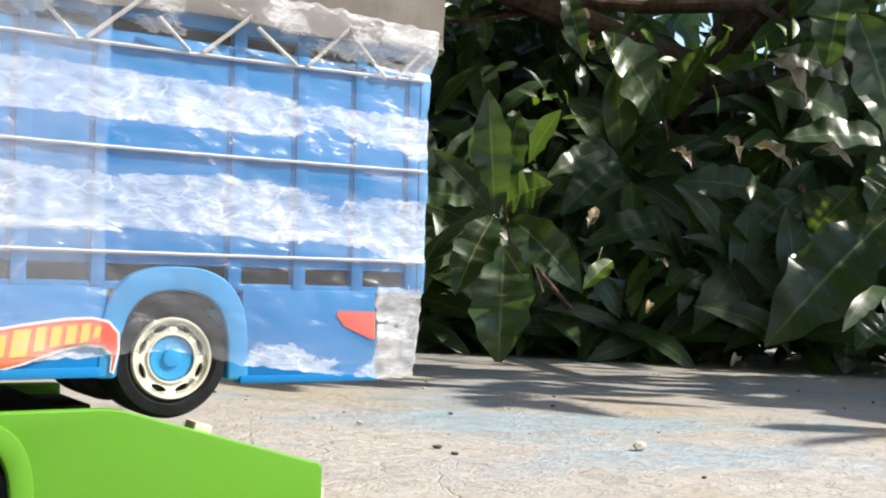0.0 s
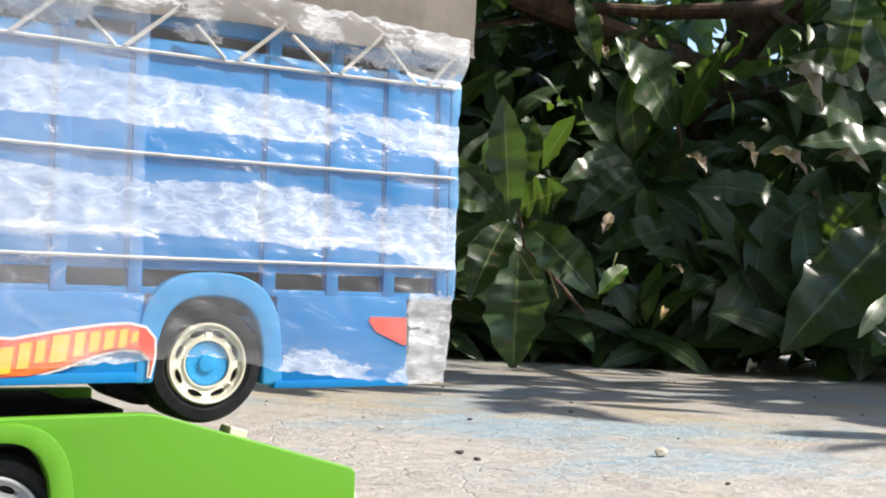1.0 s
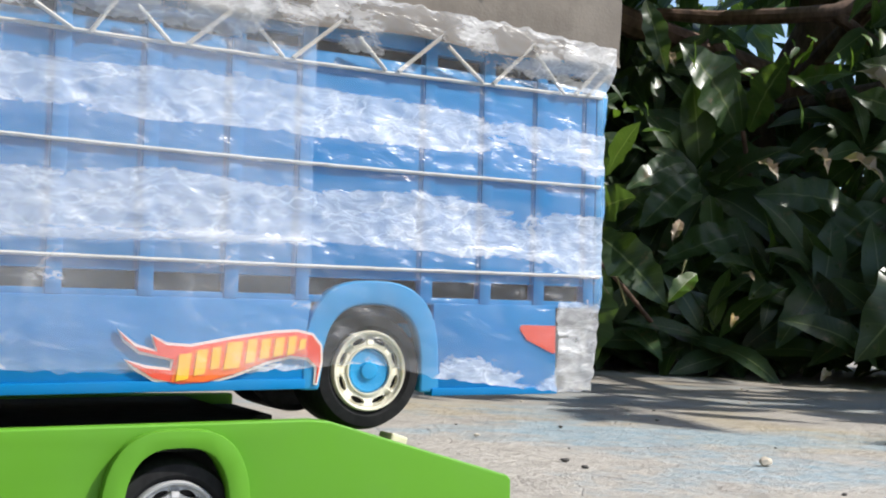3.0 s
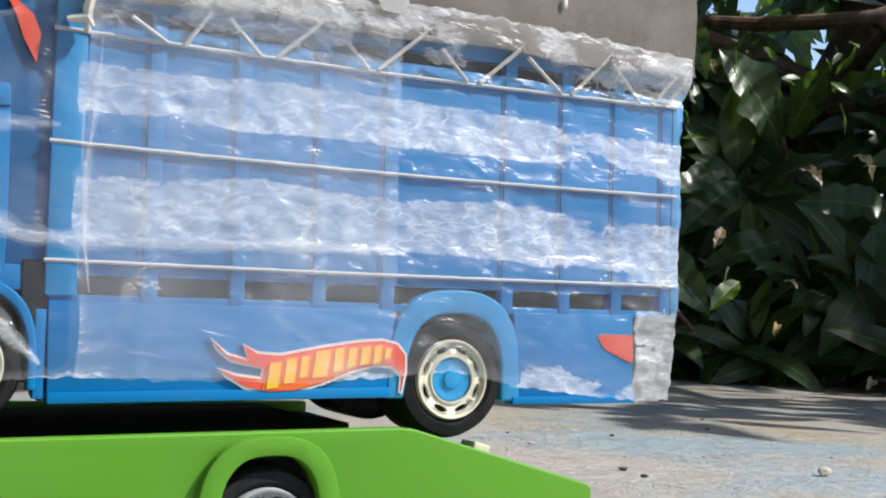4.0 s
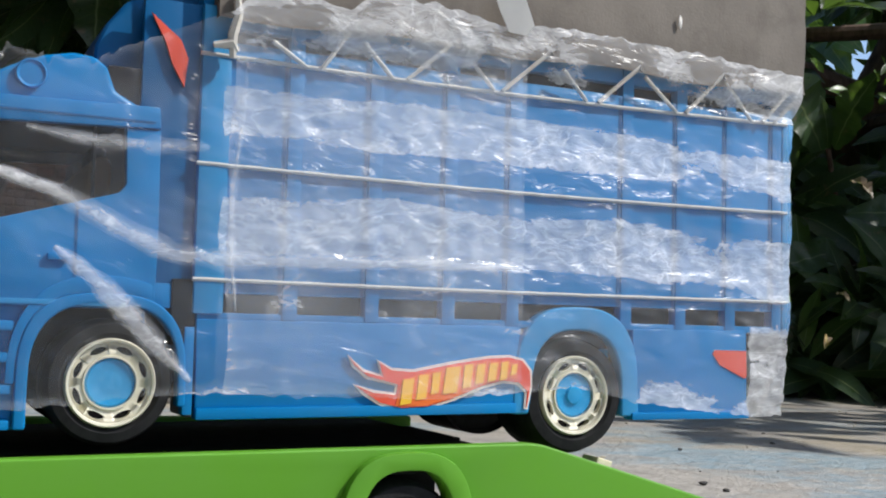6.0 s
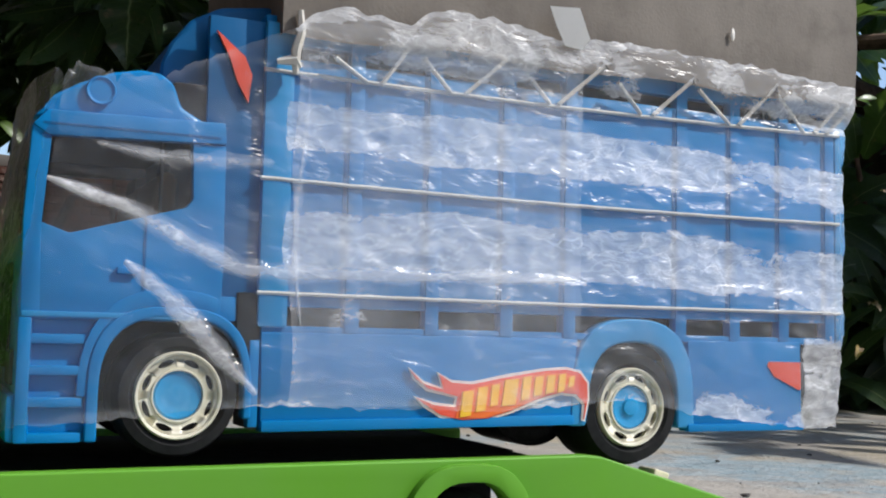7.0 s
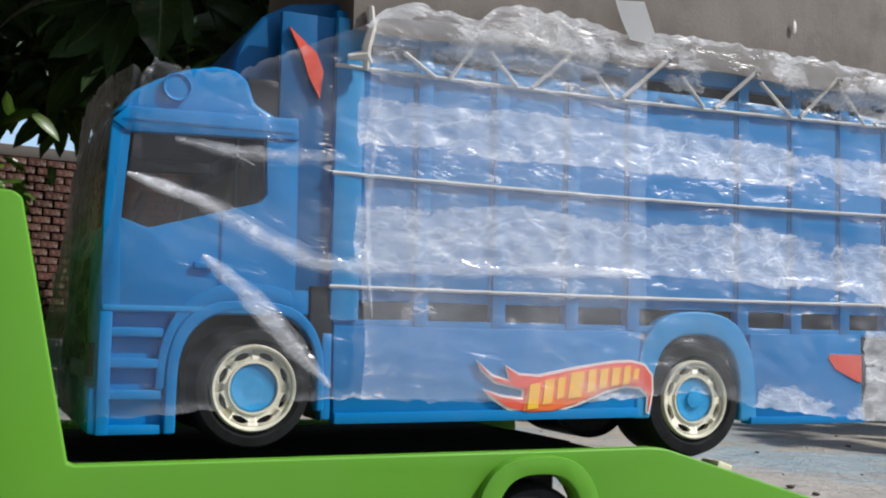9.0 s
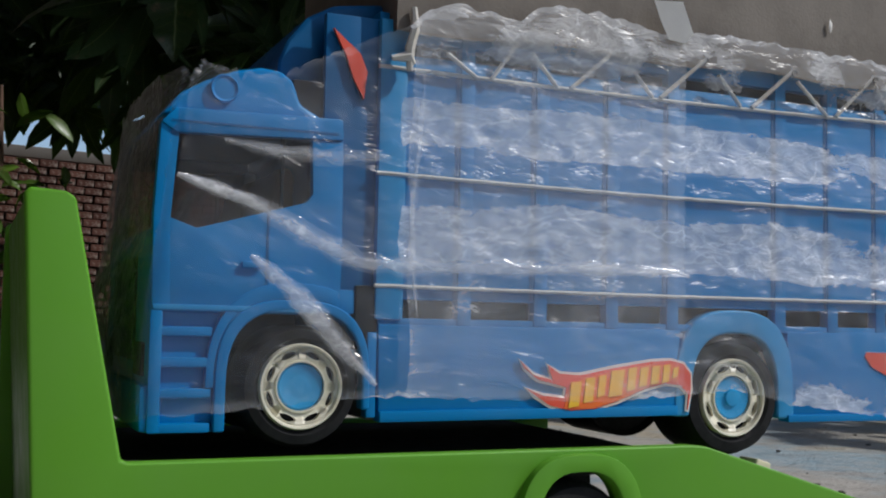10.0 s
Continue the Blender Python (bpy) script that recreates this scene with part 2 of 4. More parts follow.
def brick_mat():
    m = Mat("old_red_brick", (0.25, 0.09, 0.05), 0.85)
    rnd = m.node("ShaderNodeObjectInfo").outputs["Random"]
    isl = m.node("ShaderNodeNewGeometry").outputs["Random Per Island"]
    r = m.math("FRACT", m.math("ADD", rnd, isl))
    c = m.mix(r, (0.075, 0.024, 0.015), (0.15, 0.06, 0.04))
    n = m.noise(45, 5, 0.65)
    # pale patches painted on the bricks for spots of dappled sun
    m.color(m.mix(m.ramp(n, 0.52, 0.66, 0, 0.75), c, (0.42, 0.35, 0.30)))
    m.bump(n, 0.5, 0.004)
    return m.m


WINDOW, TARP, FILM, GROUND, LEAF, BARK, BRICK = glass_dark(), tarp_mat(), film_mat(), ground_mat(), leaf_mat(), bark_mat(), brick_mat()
# lit copy of the leaf, sunshine put into its colour
LEAF_SUNLIT = leaf_mat("sunlit_leaf", (0.10, 0.20, 0.02))
LEAF_DRY = leaf_mat("dried_leaf", (0.46, 0.33, 0.22))
TWIG = plastic("pale_green_twig", (0.28, 0.27, 0.12), 0.6, 0.2, 120)
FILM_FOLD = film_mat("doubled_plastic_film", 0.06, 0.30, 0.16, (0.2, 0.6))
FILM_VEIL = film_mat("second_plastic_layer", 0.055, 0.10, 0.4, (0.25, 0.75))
MORTAR = plastic("grey_mortar", (0.22, 0.20, 0.18), 0.9, 0.3, 40)
STONE = plastic("pale_stone", (0.55, 0.48, 0.38), 0.8, 0.3, 90)
DARK_WALL = plastic("dark_brown_wall", (0.045, 0.033, 0.024), 0.9, 0.15, 6)
DEBRIS = plastic("dark_crumb", (0.06, 0.055, 0.05), 0.9, 0.2, 90)

# ---- mesh helpers; all lengths below are in decimetres ----
LEVEL = Matrix.Rotation(radians(-1.8), 4, "Y")


def thing(name, at, turn=None, label="", category="", group="", kind=""):
    ob = new(name)
    ob.empty_display_size = 0.02
    ob.matrix_world = (turn or Matrix()) @ Matrix.Translation(Vector(at) * DM)
    ob["at"] = tuple(at)
    return tagged(ob, label, category, group, kind)


def part(name, bm, material, parent=None, label="", smooth=True, off=(0, 0, 0)):
    me = bpy.data.meshes.new(name)
    base = Vector(off)
    top = parent
    while top is not None:
        if "at" in top:
            base = base + Vector(top["at"])
        top = top.parent
    for v in bm.verts:
        v.co = (v.co - base) * DM
    bmesh.ops.recalc_face_normals(bm, faces=bm.faces[:])
    if smooth:
        for f in bm.faces:
            f.smooth = True
        for e in bm.edges:
            if len(e.link_faces) == 2 and e.calc_face_angle(0) > 0.6:
                e.smooth = False
    bm.to_mesh(me)
    bm.free()
    me.materials.append(material)
    ob = new(name, me)
    if parent is not None:
        ob.parent = parent
    return tagged(ob, label)


def bevel(bm, w, seg=2, angle=0.5):
    if w > 0:
        es = [e for e in bm.edges if len(e.link_faces) == 2 and e.calc_face_angle(0) > angle]
        bmesh.ops.bevel(bm, geom=es, offset=w, segments=seg, affect="EDGES", profile=0.6)
    return bm


def box(x0, x1, y0, y1, z0, z1, w=0.008, bm=None):
    own = bm is None
    bm = bm or bmesh.new()
    m = Matrix.LocRotScale(((x0 + x1) / 2, (y0 + y1) / 2, (z0 + z1) / 2), None, (abs(x1 - x0), abs(y1 - y0), abs(z1 - z0)))
    bmesh.ops.create_cube(bm, size=1, matrix=m)
    return bevel(bm, w) if own else bm


def prism(profile, y0, y1, w=0.008, seg=2, holes=()):
    """A profile in x and z, pulled from y0 to y1. Long profiles may be concave."""
    bm = bmesh.new()
    near = [bm.verts.new((x, y0, z)) for x, z in profile]
    far = [bm.verts.new((x, y1, z)) for x, z in profile]
    bm.faces.new(near), bm.faces.new(far[::-1])
    n = len(profile)
    for i in range(n):
        bm.faces.new((near[i], far[i], far[(i + 1) % n], near[(i + 1) % n]))
    bmesh.ops.recalc_face_normals(bm, faces=bm.faces[:])
    bevel(bm, w, seg, 0.35)
    return bm


def lathe(profile, x, y, z, steps=48, bm=None):
    """Turns (radius, depth) round an axle that runs along y."""
    bm = bm or bmesh.new()
    rings = []
    for r, d in profile:
        if r < 1e-5:
            rings.append([bm.verts.new((x, y + d, z))])
        else:
            rings.append([bm.verts.new((x + r * math.cos(a), y + d, z + r * math.sin(a))) for a in (2 * math.pi * i / steps for i in range(steps))])
    for a, b in zip(rings, rings[1:]):
        for i in range(steps):
            j = (i + 1) % steps
            q = [a[i % len(a)], a[j % len(a)], b[j % len(b)], b[i % len(b)]]
            q = list(dict.fromkeys(q))
            if len(q) > 2:
                bm.faces.new(q)
    return bm


def tube(points, radius, sides=8, bm=None):
    bm = bm or bmesh.new()
    pts = [Vector(p) for p in points]
    rs = radius if isinstance(radius, (list, tuple)) else [radius] * len(pts)
    rings = []
    for i, p in enumerate(pts):
        d = (pts[min(i + 1, len(pts) - 1)] - pts[max(i - 1, 0)]).normalized()
        up = Vector((0, 0, 1)) if abs(d.z) < 0.9 else Vector((1, 0, 0))
        u = d.cross(up).normalized()
        v = d.cross(u)
        rings.append([bm.verts.new(p + (u * math.cos(a) + v * math.sin(a)) * rs[i]) for a in (2 * math.pi * k / sides for k in range(sides))])
    for a, b in zip(rings, rings[1:]):
        for k in range(sides):
            bm.faces.new((a[k], a[(k + 1) % sides], b[(k + 1) % sides], b[k]))
    bm.faces.new(rings[0]), bm.faces.new(rings[-1][::-1])
    return bm


def arch(cx, cz, half, top, power=2.6, steps=18, foot=0.0):
    """Points of a squarish arch over (cx, cz), from its rear foot to its front foot."""
    out = []
    for i in range(steps + 1):
        a = math.pi * i / steps
        c, s = math.cos(a), math.sin(a)
        out.append((cx + half * math.copysign(abs(c) ** (2 / power), c), cz + foot + (top - cz - foot) * abs(s) ** (2 / power)))
    return out


# ---- ground ----
def ground():
    bm = bmesh.new()
    edges = sorted({round(s * v, 3) for s in (-1, 1) for v in [0.6 * i for i in range(34)] + [24, 30, 40, 60, 100, 200, 600, 2000]})
    grid = [[bm.verts.new((x + 6, y + 8, 0.035 * (noise.noise(Vector((x, y, 0)) * 0.22) - noise.noise(Vector((-6, -4, 0)) * 0.22)) * min(1, max(0, (math.hypot(x + 5.5, y + 4) - 3) / 6)))) for y in edges] for x in edges]
    for i in range(len(edges) - 1):
        for j in range(len(edges) - 1):
            bm.faces.new((grid[i][j], grid[i + 1][j], grid[i + 1][j + 1], grid[i][j + 1]))
    tagged(part("ground", bm, GROUND), "worn concrete ground with faded blue and yellow paint", "ground", kind="structure")


ground()


# ---- the wheels ----
def wheel(parent, x, z, r_tyre, r_rim, y, depth, rim_mat, cap_mat, slots=8, name="wheel", knob=1.0):
    """A toy wheel whose outer face lies at y and which reaches depth behind it."""
    tyre = lathe([(r_rim * 0.98, 0.012), (r_rim * 1.03, 0.0), (r_rim * 1.12, -0.012), (r_tyre * 0.93, -0.006), (r_tyre, 0.035), (r_tyre * 1.005, depth * 0.5),
                  (r_tyre, depth - 0.03), (r_tyre * 0.9, depth), (0.0, depth)], x, y, z)
    w = part(name, tyre, RUBBER, parent)
    rim = bmesh.new()
    lathe([(r_rim, 0.012), (r_rim, -0.006), (r_rim * 0.965, -0.016), (r_rim * 0.92, -0.014), (r_rim * 0.895, -0.002)], x, y, z, 64, rim)
    lathe([(r_rim * 0.615, 0.004), (r_rim * 0.60, -0.008), (r_rim * 0.565, -0.008), (r_rim * 0.55, 0.014)], x, y, z, 64, rim)
    # the web between the two rings, pierced by lens-shaped slots with raised lips
    per = 14
    steps = slots * per

    def slot(i):
        u = ((i % per) / per - 0.5) / 0.33
        h = 0.080 * max(0.0, 1 - u * u) ** 0.6 if abs(u) < 1 else 0.0
        return 0.775 - h, 0.775 + h * 0.85
    for i in range(steps):
        a0, a1 = 2 * math.pi * i / steps, 2 * math.pi * (i + 1) / steps
        (l0, h0), (l1, h1) = slot(i), slot(i + 1)
        for (ra, rb, da, db), (rc, rd, dc, de) in (((0.61, l0, 0.0, -0.004), (0.61, l1, 0.0, -0.004)), ((h0, 0.90, -0.004, 0.0), (h1, 0.90, -0.004, 0.0))):
            q = [rim.verts.new((x + r_rim * r * math.cos(a), y + d, z + r_rim * r * math.sin(a))) for r, a, d in ((ra, a0, da), (rb, a0, db), (rd, a1, de), (rc, a1, dc))]
            rim.faces.new(q)
        for r0, r1 in ((l0, l1), (h0, h1)):
            q = [rim.verts.new((x + r_rim * r * math.cos(a), y + d, z + r_rim * r * math.sin(a))) for r, a, d in ((r0, a0, -0.004), (r0, a0, 0.016), (r1, a1, 0.016), (r1, a1, -0.004))]
            rim.faces.new(q)
    bmesh.ops.remove_doubles(rim, verts=rim.verts[:], dist=1e-5)
    part("rim", rim, rim_mat, w)
    part("rim_backing", lathe([(r_rim * 0.97, 0.018), (0.0, 0.018)], x, y, z), DARK, w)
    cap = lathe([(r_rim * 0.56, 0.016), (r_rim * 0.55, 0.004), (r_rim * 0.5, -0.001), (r_rim * 0.3, 0.003), (r_rim * 0.24, 0.003 - 0.002 * knob), (r_rim * 0.20, 0.003 - 0.009 * knob), (r_rim * 0.1, 0.003 - 0.011 * knob), (0, 0.003 - 0.011 * knob)], x, y, z)
    part("hub_cap", cap, cap_mat, w)
    return w


# ---- the green flatbed ----
def flatbed():
    t = thing("toy_flatbed", (0, 4.2, 0.02), LEVEL, "glossy green plastic toy flatbed with raised headboard and rear ramp", "toy truck")
    y0, y1 = 3.5, 4.9
    hole = [(0.415, 0.10)] + arch(0.25, 0.22, 0.165, 0.462, 2.8, 16) + [(0.085, 0.10)]
    side = [(-1.40, 0.10), (-1.47, 1.262), (-1.455, 1.278), (-1.36, 1.272), (-1.335, 1.255), (-1.19, 0.54), (-1.17, 0.533), (0.70, 0.533), (0.76, 0.526), (1.465, 0.312), (1.482, 0.295), (1.482, 0.10)]
    short = [(-1.47, 0.10), (-1.475, 1.262), (-1.455, 1.278), (-1.36, 1.272), (-1.335, 1.255), (-1.19, 0.54), (-1.17, 0.533), (0.88, 0.505), (0.88, 0.10)]
    part("ramp_rail", prism([(0.6, 0.30), (0.6, 0.45), (0.75, 0.45), (1.46, 0.235), (1.46, 0.15)], y0 + 0.05, y0 + 0.32, 0.006), GREEN, t)
    for ya, yb in ((y0, y0 + 0.06), (y1 - 0.06, y1)):
        part("side_panel", prism((side if ya == y0 else short) + hole, ya, yb, 0.012, 3), GREEN, t)
        lip = arch(0.25, 0.22, 0.235, 0.52, 2.8, 20)
        inner = arch(0.25, 0.22, 0.165, 0.462, 2.8, 20)
        out = -0.035 if ya == y0 else 0.035
        part("wheel_arch", prism([(lip[0][0], 0.12)] + lip + [(lip[-1][0], 0.12), (inner[-1][0], 0.12)] + inner[::-1] + [(inner[0][0], 0.12)],
                                 min(ya, ya + out), ya + 0.03 if out < 0 else yb + out, 0.01), GREEN, t)
    part("headboard", prism([(-1.402, 0.16), (-1.462, 1.26), (-1.40, 1.262), (-1.25, 0.56), (-1.25, 0.16)], y0 + 0.03, y1 - 0.03, 0.01), GREEN, t)
    part("deck", prism([(-1.28, 0.44), (-1.28, 0.50), (0.66, 0.50), (0.66, 0.44)], y0 + 0.055, y1 - 0.055, 0.004), DECK, t, "dark deck surface with the truck's shade in its colour")
    part("deck_tongue", prism([(0.66, 0.40), (0.66, 0.46), (0.88, 0.46), (0.88, 0.40)], 4.35, y1 - 0.055, 0.004), DECK, t)
    part("tail_strip", box(1.475, 1.492, y0 + 0.01, y0 + 0.3, 0.14, 0.22, 0.004), CREAM, t, "pale strip across the tail")
    part("underframe", box(-1.3, 0.6, 4.0, 4.4, 0.2, 0.42, 0.01), BLACK, t)
    for x in (0.25,):
        for y, d in ((3.515, 0.2), (4.885, -0.2)):
            wheel(t, x, 0.217 - 0.0314 * x * 1.0, 0.215, 0.15, y, d, SILVER, SILVER)
    for y, d in ((3.56, 0.2), (4.84, -0.2)):
        wheel(t, -1.05, 0.252, 0.215, 0.15, y, d, SILVER, SILVER)
    part("axle", tube([(0.25, 3.6, 0.209), (0.25, 4.8, 0.209)], 0.03), BLACK, t)
    return t


flatbed()


# ---- the blue truck ----
Y = 3.615       # the near side of its body
YF = 4.6        # the far side


def truck():
    t = thing("toy_truck", (0.4, 4.1, 0.52), LEVEL, "blue plastic toy cargo truck wrapped in clear film", "toy truck")
    for ys, yo in ((Y, 1), (YF, -1)):
        a, b = sorted((ys, ys + 0.05 * yo))
        a2, b2 = sorted((ys - 0.012 * yo, ys + 0.05 * yo))
        # the side skirt with its turned-out lower lip
        part("side_skirt", prism([(-0.405, 0.64), (-0.412, 0.925), (0.73, 0.925), (0.715, 0.80), (0.708, 0.64)], a, b, 0.008), BLUE, t)
        part("skirt_lip", prism([(-0.405, 0.62), (-0.405, 0.655), (0.71, 0.66), (0.71, 0.625)], a2, b2, 0.006), BLUE, t)
        part("rear_panel", prism([(1.215, 0.60), (1.205, 0.925), (1.745, 0.93), (1.752, 0.595)], a, b, 0.008), BLUE, t)
        part("panel_lip", prism([(1.2, 0.592), (1.2, 0.62), (1.752, 0.618), (1.752, 0.59)], a2, b2, 0.006), BLUE, t)
        outer, inner = arch(0.966, 0.69, 0.265, 1.0, 2.7, 22), arch(0.966, 0.69, 0.188, 0.915, 2.6, 22)
        a3, b3 = sorted((ys - 0.005 * yo, ys + 0.05 * yo))
        part("rear_fender", prism([(1.235, 0.605)] + outer + [(0.70, 0.62), (0.765, 0.62)] + inner[::-1] + [(1.155, 0.605)], a3, b3, 0.014, 3), BLUE_PALE, t)
        # the cargo box: panel, rails and ribs
        c, d = sorted((ys + 0.006 * yo, ys + 0.05 * yo))
        part("box_panel", prism([(-0.41, 1.005), (-0.41, 1.79), (1.955, 1.79), (1.955, 1.005)], c, d, 0.004), BLUE, t)
        part("lower_rail", prism([(-0.41, 0.92), (-0.41, 0.945), (1.955, 0.945), (1.955, 0.92)], c, d, 0.004), BLUE, t)
        part("upper_rail", prism([(-0.41, 1.835), (-0.41, 1.90), (1.955, 1.90), (1.955, 1.835)], c, d, 0.004), BLUE, t)
        for x in (-0.115, 0.165, 0.445, 0.695, 1.175, 1.425, 1.665, 1.90):
            part("rib", box(x - 0.026, x + 0.024, *sorted((ys + 0.001 * yo, ys + 0.045 * yo)), 0.925, 1.89, 0.006), BLUE, t)
            # dark strip laid on the panel for the shade beside the rib
            part("groove_shade", box(x - 0.042, x - 0.028, *sorted((ys + 0.0045 * yo, ys + 0.03 * yo)), 1.01, 1.785, 0.0), BLUE_SHADED, t)
        part("front_post", box(-0.425, -0.33, *sorted((ys - 0.004 * yo, ys + 0.06 * yo)), 0.94, 1.9, 0.01), BLUE_PALE, t)
        part("rear_post", box(1.925, 1.96, *sorted((ys - 0.002 * yo, ys + 0.06 * yo)), 0.92, 1.9, 0.008), BLUE_PALE, t)
        # the cab side
        e, f = sorted((ys, ys + 0.045 * yo))
        win = [(-1.055, 1.476), (-0.645, 1.49), (-0.637, 1.31), (-0.66, 1.292), (-0.985, 1.197), (-1.065, 1.225)]
        part("cab_pillar", prism([(-1.108, 0.95), (-1.112, 1.235), (-1.10, 1.5), (-1.055, 1.53), (-1.045, 1.476), (-1.062, 1.225), (-1.05, 0.95)], e, f, 0.006), BLUE, t)
        part("cab_door", prism([(-1.06, 0.95), (-1.064, 1.226), (-0.985, 1.198), (-0.655, 1.293), (-0.635, 1.32), (-0.642, 1.49), (-0.54, 1.49), (-0.535, 1.13), (-0.54, 0.95)], e, f, 0.006), BLUE, t)
        part("cab_roof_rail", prism([(-1.10, 1.505), (-1.055, 1.475), (-0.54, 1.493), (-0.545, 1.56), (-1.06, 1.55)], *sorted((ys - 0.008 * yo, ys + 0.045 * yo)), 0.008), BLUE, t)
        pane = part("door_window", prism(win, *sorted((ys + 0.018 * yo, ys + 0.03 * yo)), 0.0), WINDOW, t, "dark tinted side window")
        part("window_divider", box(-0.735, -0.725, *sorted((ys + 0.008 * yo, ys + 0.02 * yo)), 1.27, 1.485, 0.002), BLACK, pane)
        fo, fi = arch(-0.68, 0.73, 0.242, 0.995, 2.8, 22), arch(-0.675, 0.73, 0.212, 0.962, 2.7, 22)
        part("front_fender", prism([(-0.438, 0.66)] + fo + [(-0.922, 0.6), (-0.887, 0.6)] + fi[::-1] + [(-0.463, 0.66)], *sorted((ys - 0.010 * yo, ys + 0.05 * yo)), 0.010, 3), BLUE, t)
        ridge = arch(-0.68, 0.73, 0.268, 1.045, 2.5, 22)
        part("fender_ridge", prism(ridge[8:] + fo[8:][::-1], *sorted((ys - 0.005 * yo, ys + 0.03 * yo)), 0.004), BLUE, t)
        part("door_seam", box(-0.775, -0.768, *sorted((ys - 0.002 * yo, ys + 0.01 * yo)), 1.0, 1.255, 0.0), BLUE_SHADED, t)
        part("door_handle", box(-0.85, -0.79, *sorted((ys - 0.014 * yo, ys + 0.004 * yo)), 1.085, 1.105, 0.004), BLUE, t)
        part("waist_line", box(-1.105, -0.54, *sorted((ys - 0.008 * yo, ys + 0.01 * yo)), 0.955, 0.972, 0.004), BLUE_PALE, t)
        part("roof_seam", box(-1.07, -0.56, *sorted((ys - 0.0095 * yo, ys + 0.01 * yo)), 1.507, 1.514, 0.0), BLUE_SHADED, t)
        part("step_panel", box(-1.105, -0.888, *sorted((ys + 0.022 * yo, ys + 0.05 * yo)), 0.6, 0.955, 0.004), BLUE, t)
        for z in (0.60, 0.70, 0.79, 0.88):
            part("step", box(-1.105, -0.93, *sorted((ys - 0.004 * yo, ys + 0.045 * yo)), z, z + 0.028, 0.006), BLUE, t)
        part("step_post", box(-1.112, -1.075, *sorted((ys - 0.008 * yo, ys + 0.05 * yo)), 0.6, 0.955, 0.008), BLUE, t)
        # set-back panel, its shade put into the darker blue
        part("cab_rear_side", box(-0.60, -0.42, *sorted((ys + 0.02 * yo, ys + 0.05 * yo)), 1.0, 1.9, 0.006), BLUE_SHADED, t)
        part("cab_lower_rear", box(-0.56, -0.488, *sorted((ys + 0.01 * yo, ys + 0.05 * yo)), 0.955, 1.03, 0.006), BLUE, t)
        part("mud_flap", box(-0.445, -0.415, *sorted((ys + 0.0 * yo, ys + 0.05 * yo)), 0.635, 0.9, 0.004), BLUE, t)
        # black block that fills the gap between cab and box
        part("gap_block", box(-0.487, -0.413, *sorted((ys + 0.004 * yo, ys + 0.09 * yo)), 0.845, 1.045, 0.006), BLACK, t)
    # the cab's front, roof and back
    part("cab_front", box(-1.115, -1.07, Y + 0.01, YF - 0.01, 0.62, 1.2, 0.02), BLUE, t)
    part("windscreen", prism([(-1.115, 1.2), (-1.095, 1.5), (-1.075, 1.5), (-1.09, 1.2)], Y + 0.05, YF - 0.05, 0.0), WINDOW, t, "dark tinted windscreen")
    part("grille", box(-1.125, -1.11, Y + 0.25, YF - 0.25, 0.8, 1.12, 0.006), BLACK, t)
    part("bumper", box(-1.135, -1.07, Y - 0.002, YF + 0.002, 0.6, 0.74, 0.02), BLUE, t)
    for y in (Y + 0.05, YF - 0.2):
        part("headlamp", box(-1.128, -1.10, y, y + 0.15, 0.76, 0.86, 0.01), DARK, t, "dark headlamp")
    part("cab_roof", prism([(-1.1, 1.53), (-1.07, 1.56), (-1.045, 1.60), (-0.97, 1.645), (-0.88, 1.685), (-0.80, 1.702), (-0.74, 1.698), (-0.70, 1.67), (-0.675, 1.60), (-0.6, 1.56), (-0.6, 1.53)], Y + 0.02, YF - 0.02, 0.02, 3), BLUE, t)
    for y in (Y + 0.012, YF - 0.012):
        part("roof_lamp", lathe([(0.044, -0.002), (0.040, -0.008), (0.032, -0.002), (0, -0.004)] if y < 4 else [(0.062, 0.006), (0.058, 0.016), (0.045, 0.01), (0, 0.008)], -0.915, y, 1.622, 24), BLUE, t)
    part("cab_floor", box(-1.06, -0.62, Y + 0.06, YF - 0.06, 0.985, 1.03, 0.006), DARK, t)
    for y in (Y + 0.12, YF - 0.47):
        seat = part("seat", prism([(-0.92, 1.03), (-0.93, 1.20), (-0.90, 1.225), (-0.76, 1.21), (-0.72, 1.40), (-0.69, 1.42), (-0.66, 1.40), (-0.665, 1.03)], y, y + 0.35, 0.02, 3), SEAT, t, "tan plastic cab seat")
        part("headrest", box(-0.715, -0.665, y + 0.08, y + 0.27, 1.36, 1.455, 0.02), BLACK, seat)
    part("steering_wheel", tube([(-0.985 + 0.03 * math.sin(a), Y + 0.29 + 0.085 * math.cos(a), 1.25 + 0.08 * math.sin(a)) for a in (2 * math.pi * k / 24 for k in range(25))], 0.012, 6), BLACK, t)
    part("cab_back", box(-0.62, -0.56, Y + 0.02, YF - 0.02, 0.9, 1.56, 0.01), BLUE_SHADED, t)
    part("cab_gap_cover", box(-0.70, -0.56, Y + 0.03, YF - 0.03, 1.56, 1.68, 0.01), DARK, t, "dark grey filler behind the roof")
    part("wind_deflector", prism([(-0.735, 1.66), (-0.73, 1.75), (-0.70, 1.82), (-0.64, 1.90), (-0.55, 1.95), (-0.40, 1.972), (-0.37, 1.972), (-0.37, 1.6), (-0.42, 1.6), (-0.62, 1.66)], Y + 0.10, YF - 0.10, 0.02, 3), BLUE_SHADED, t)
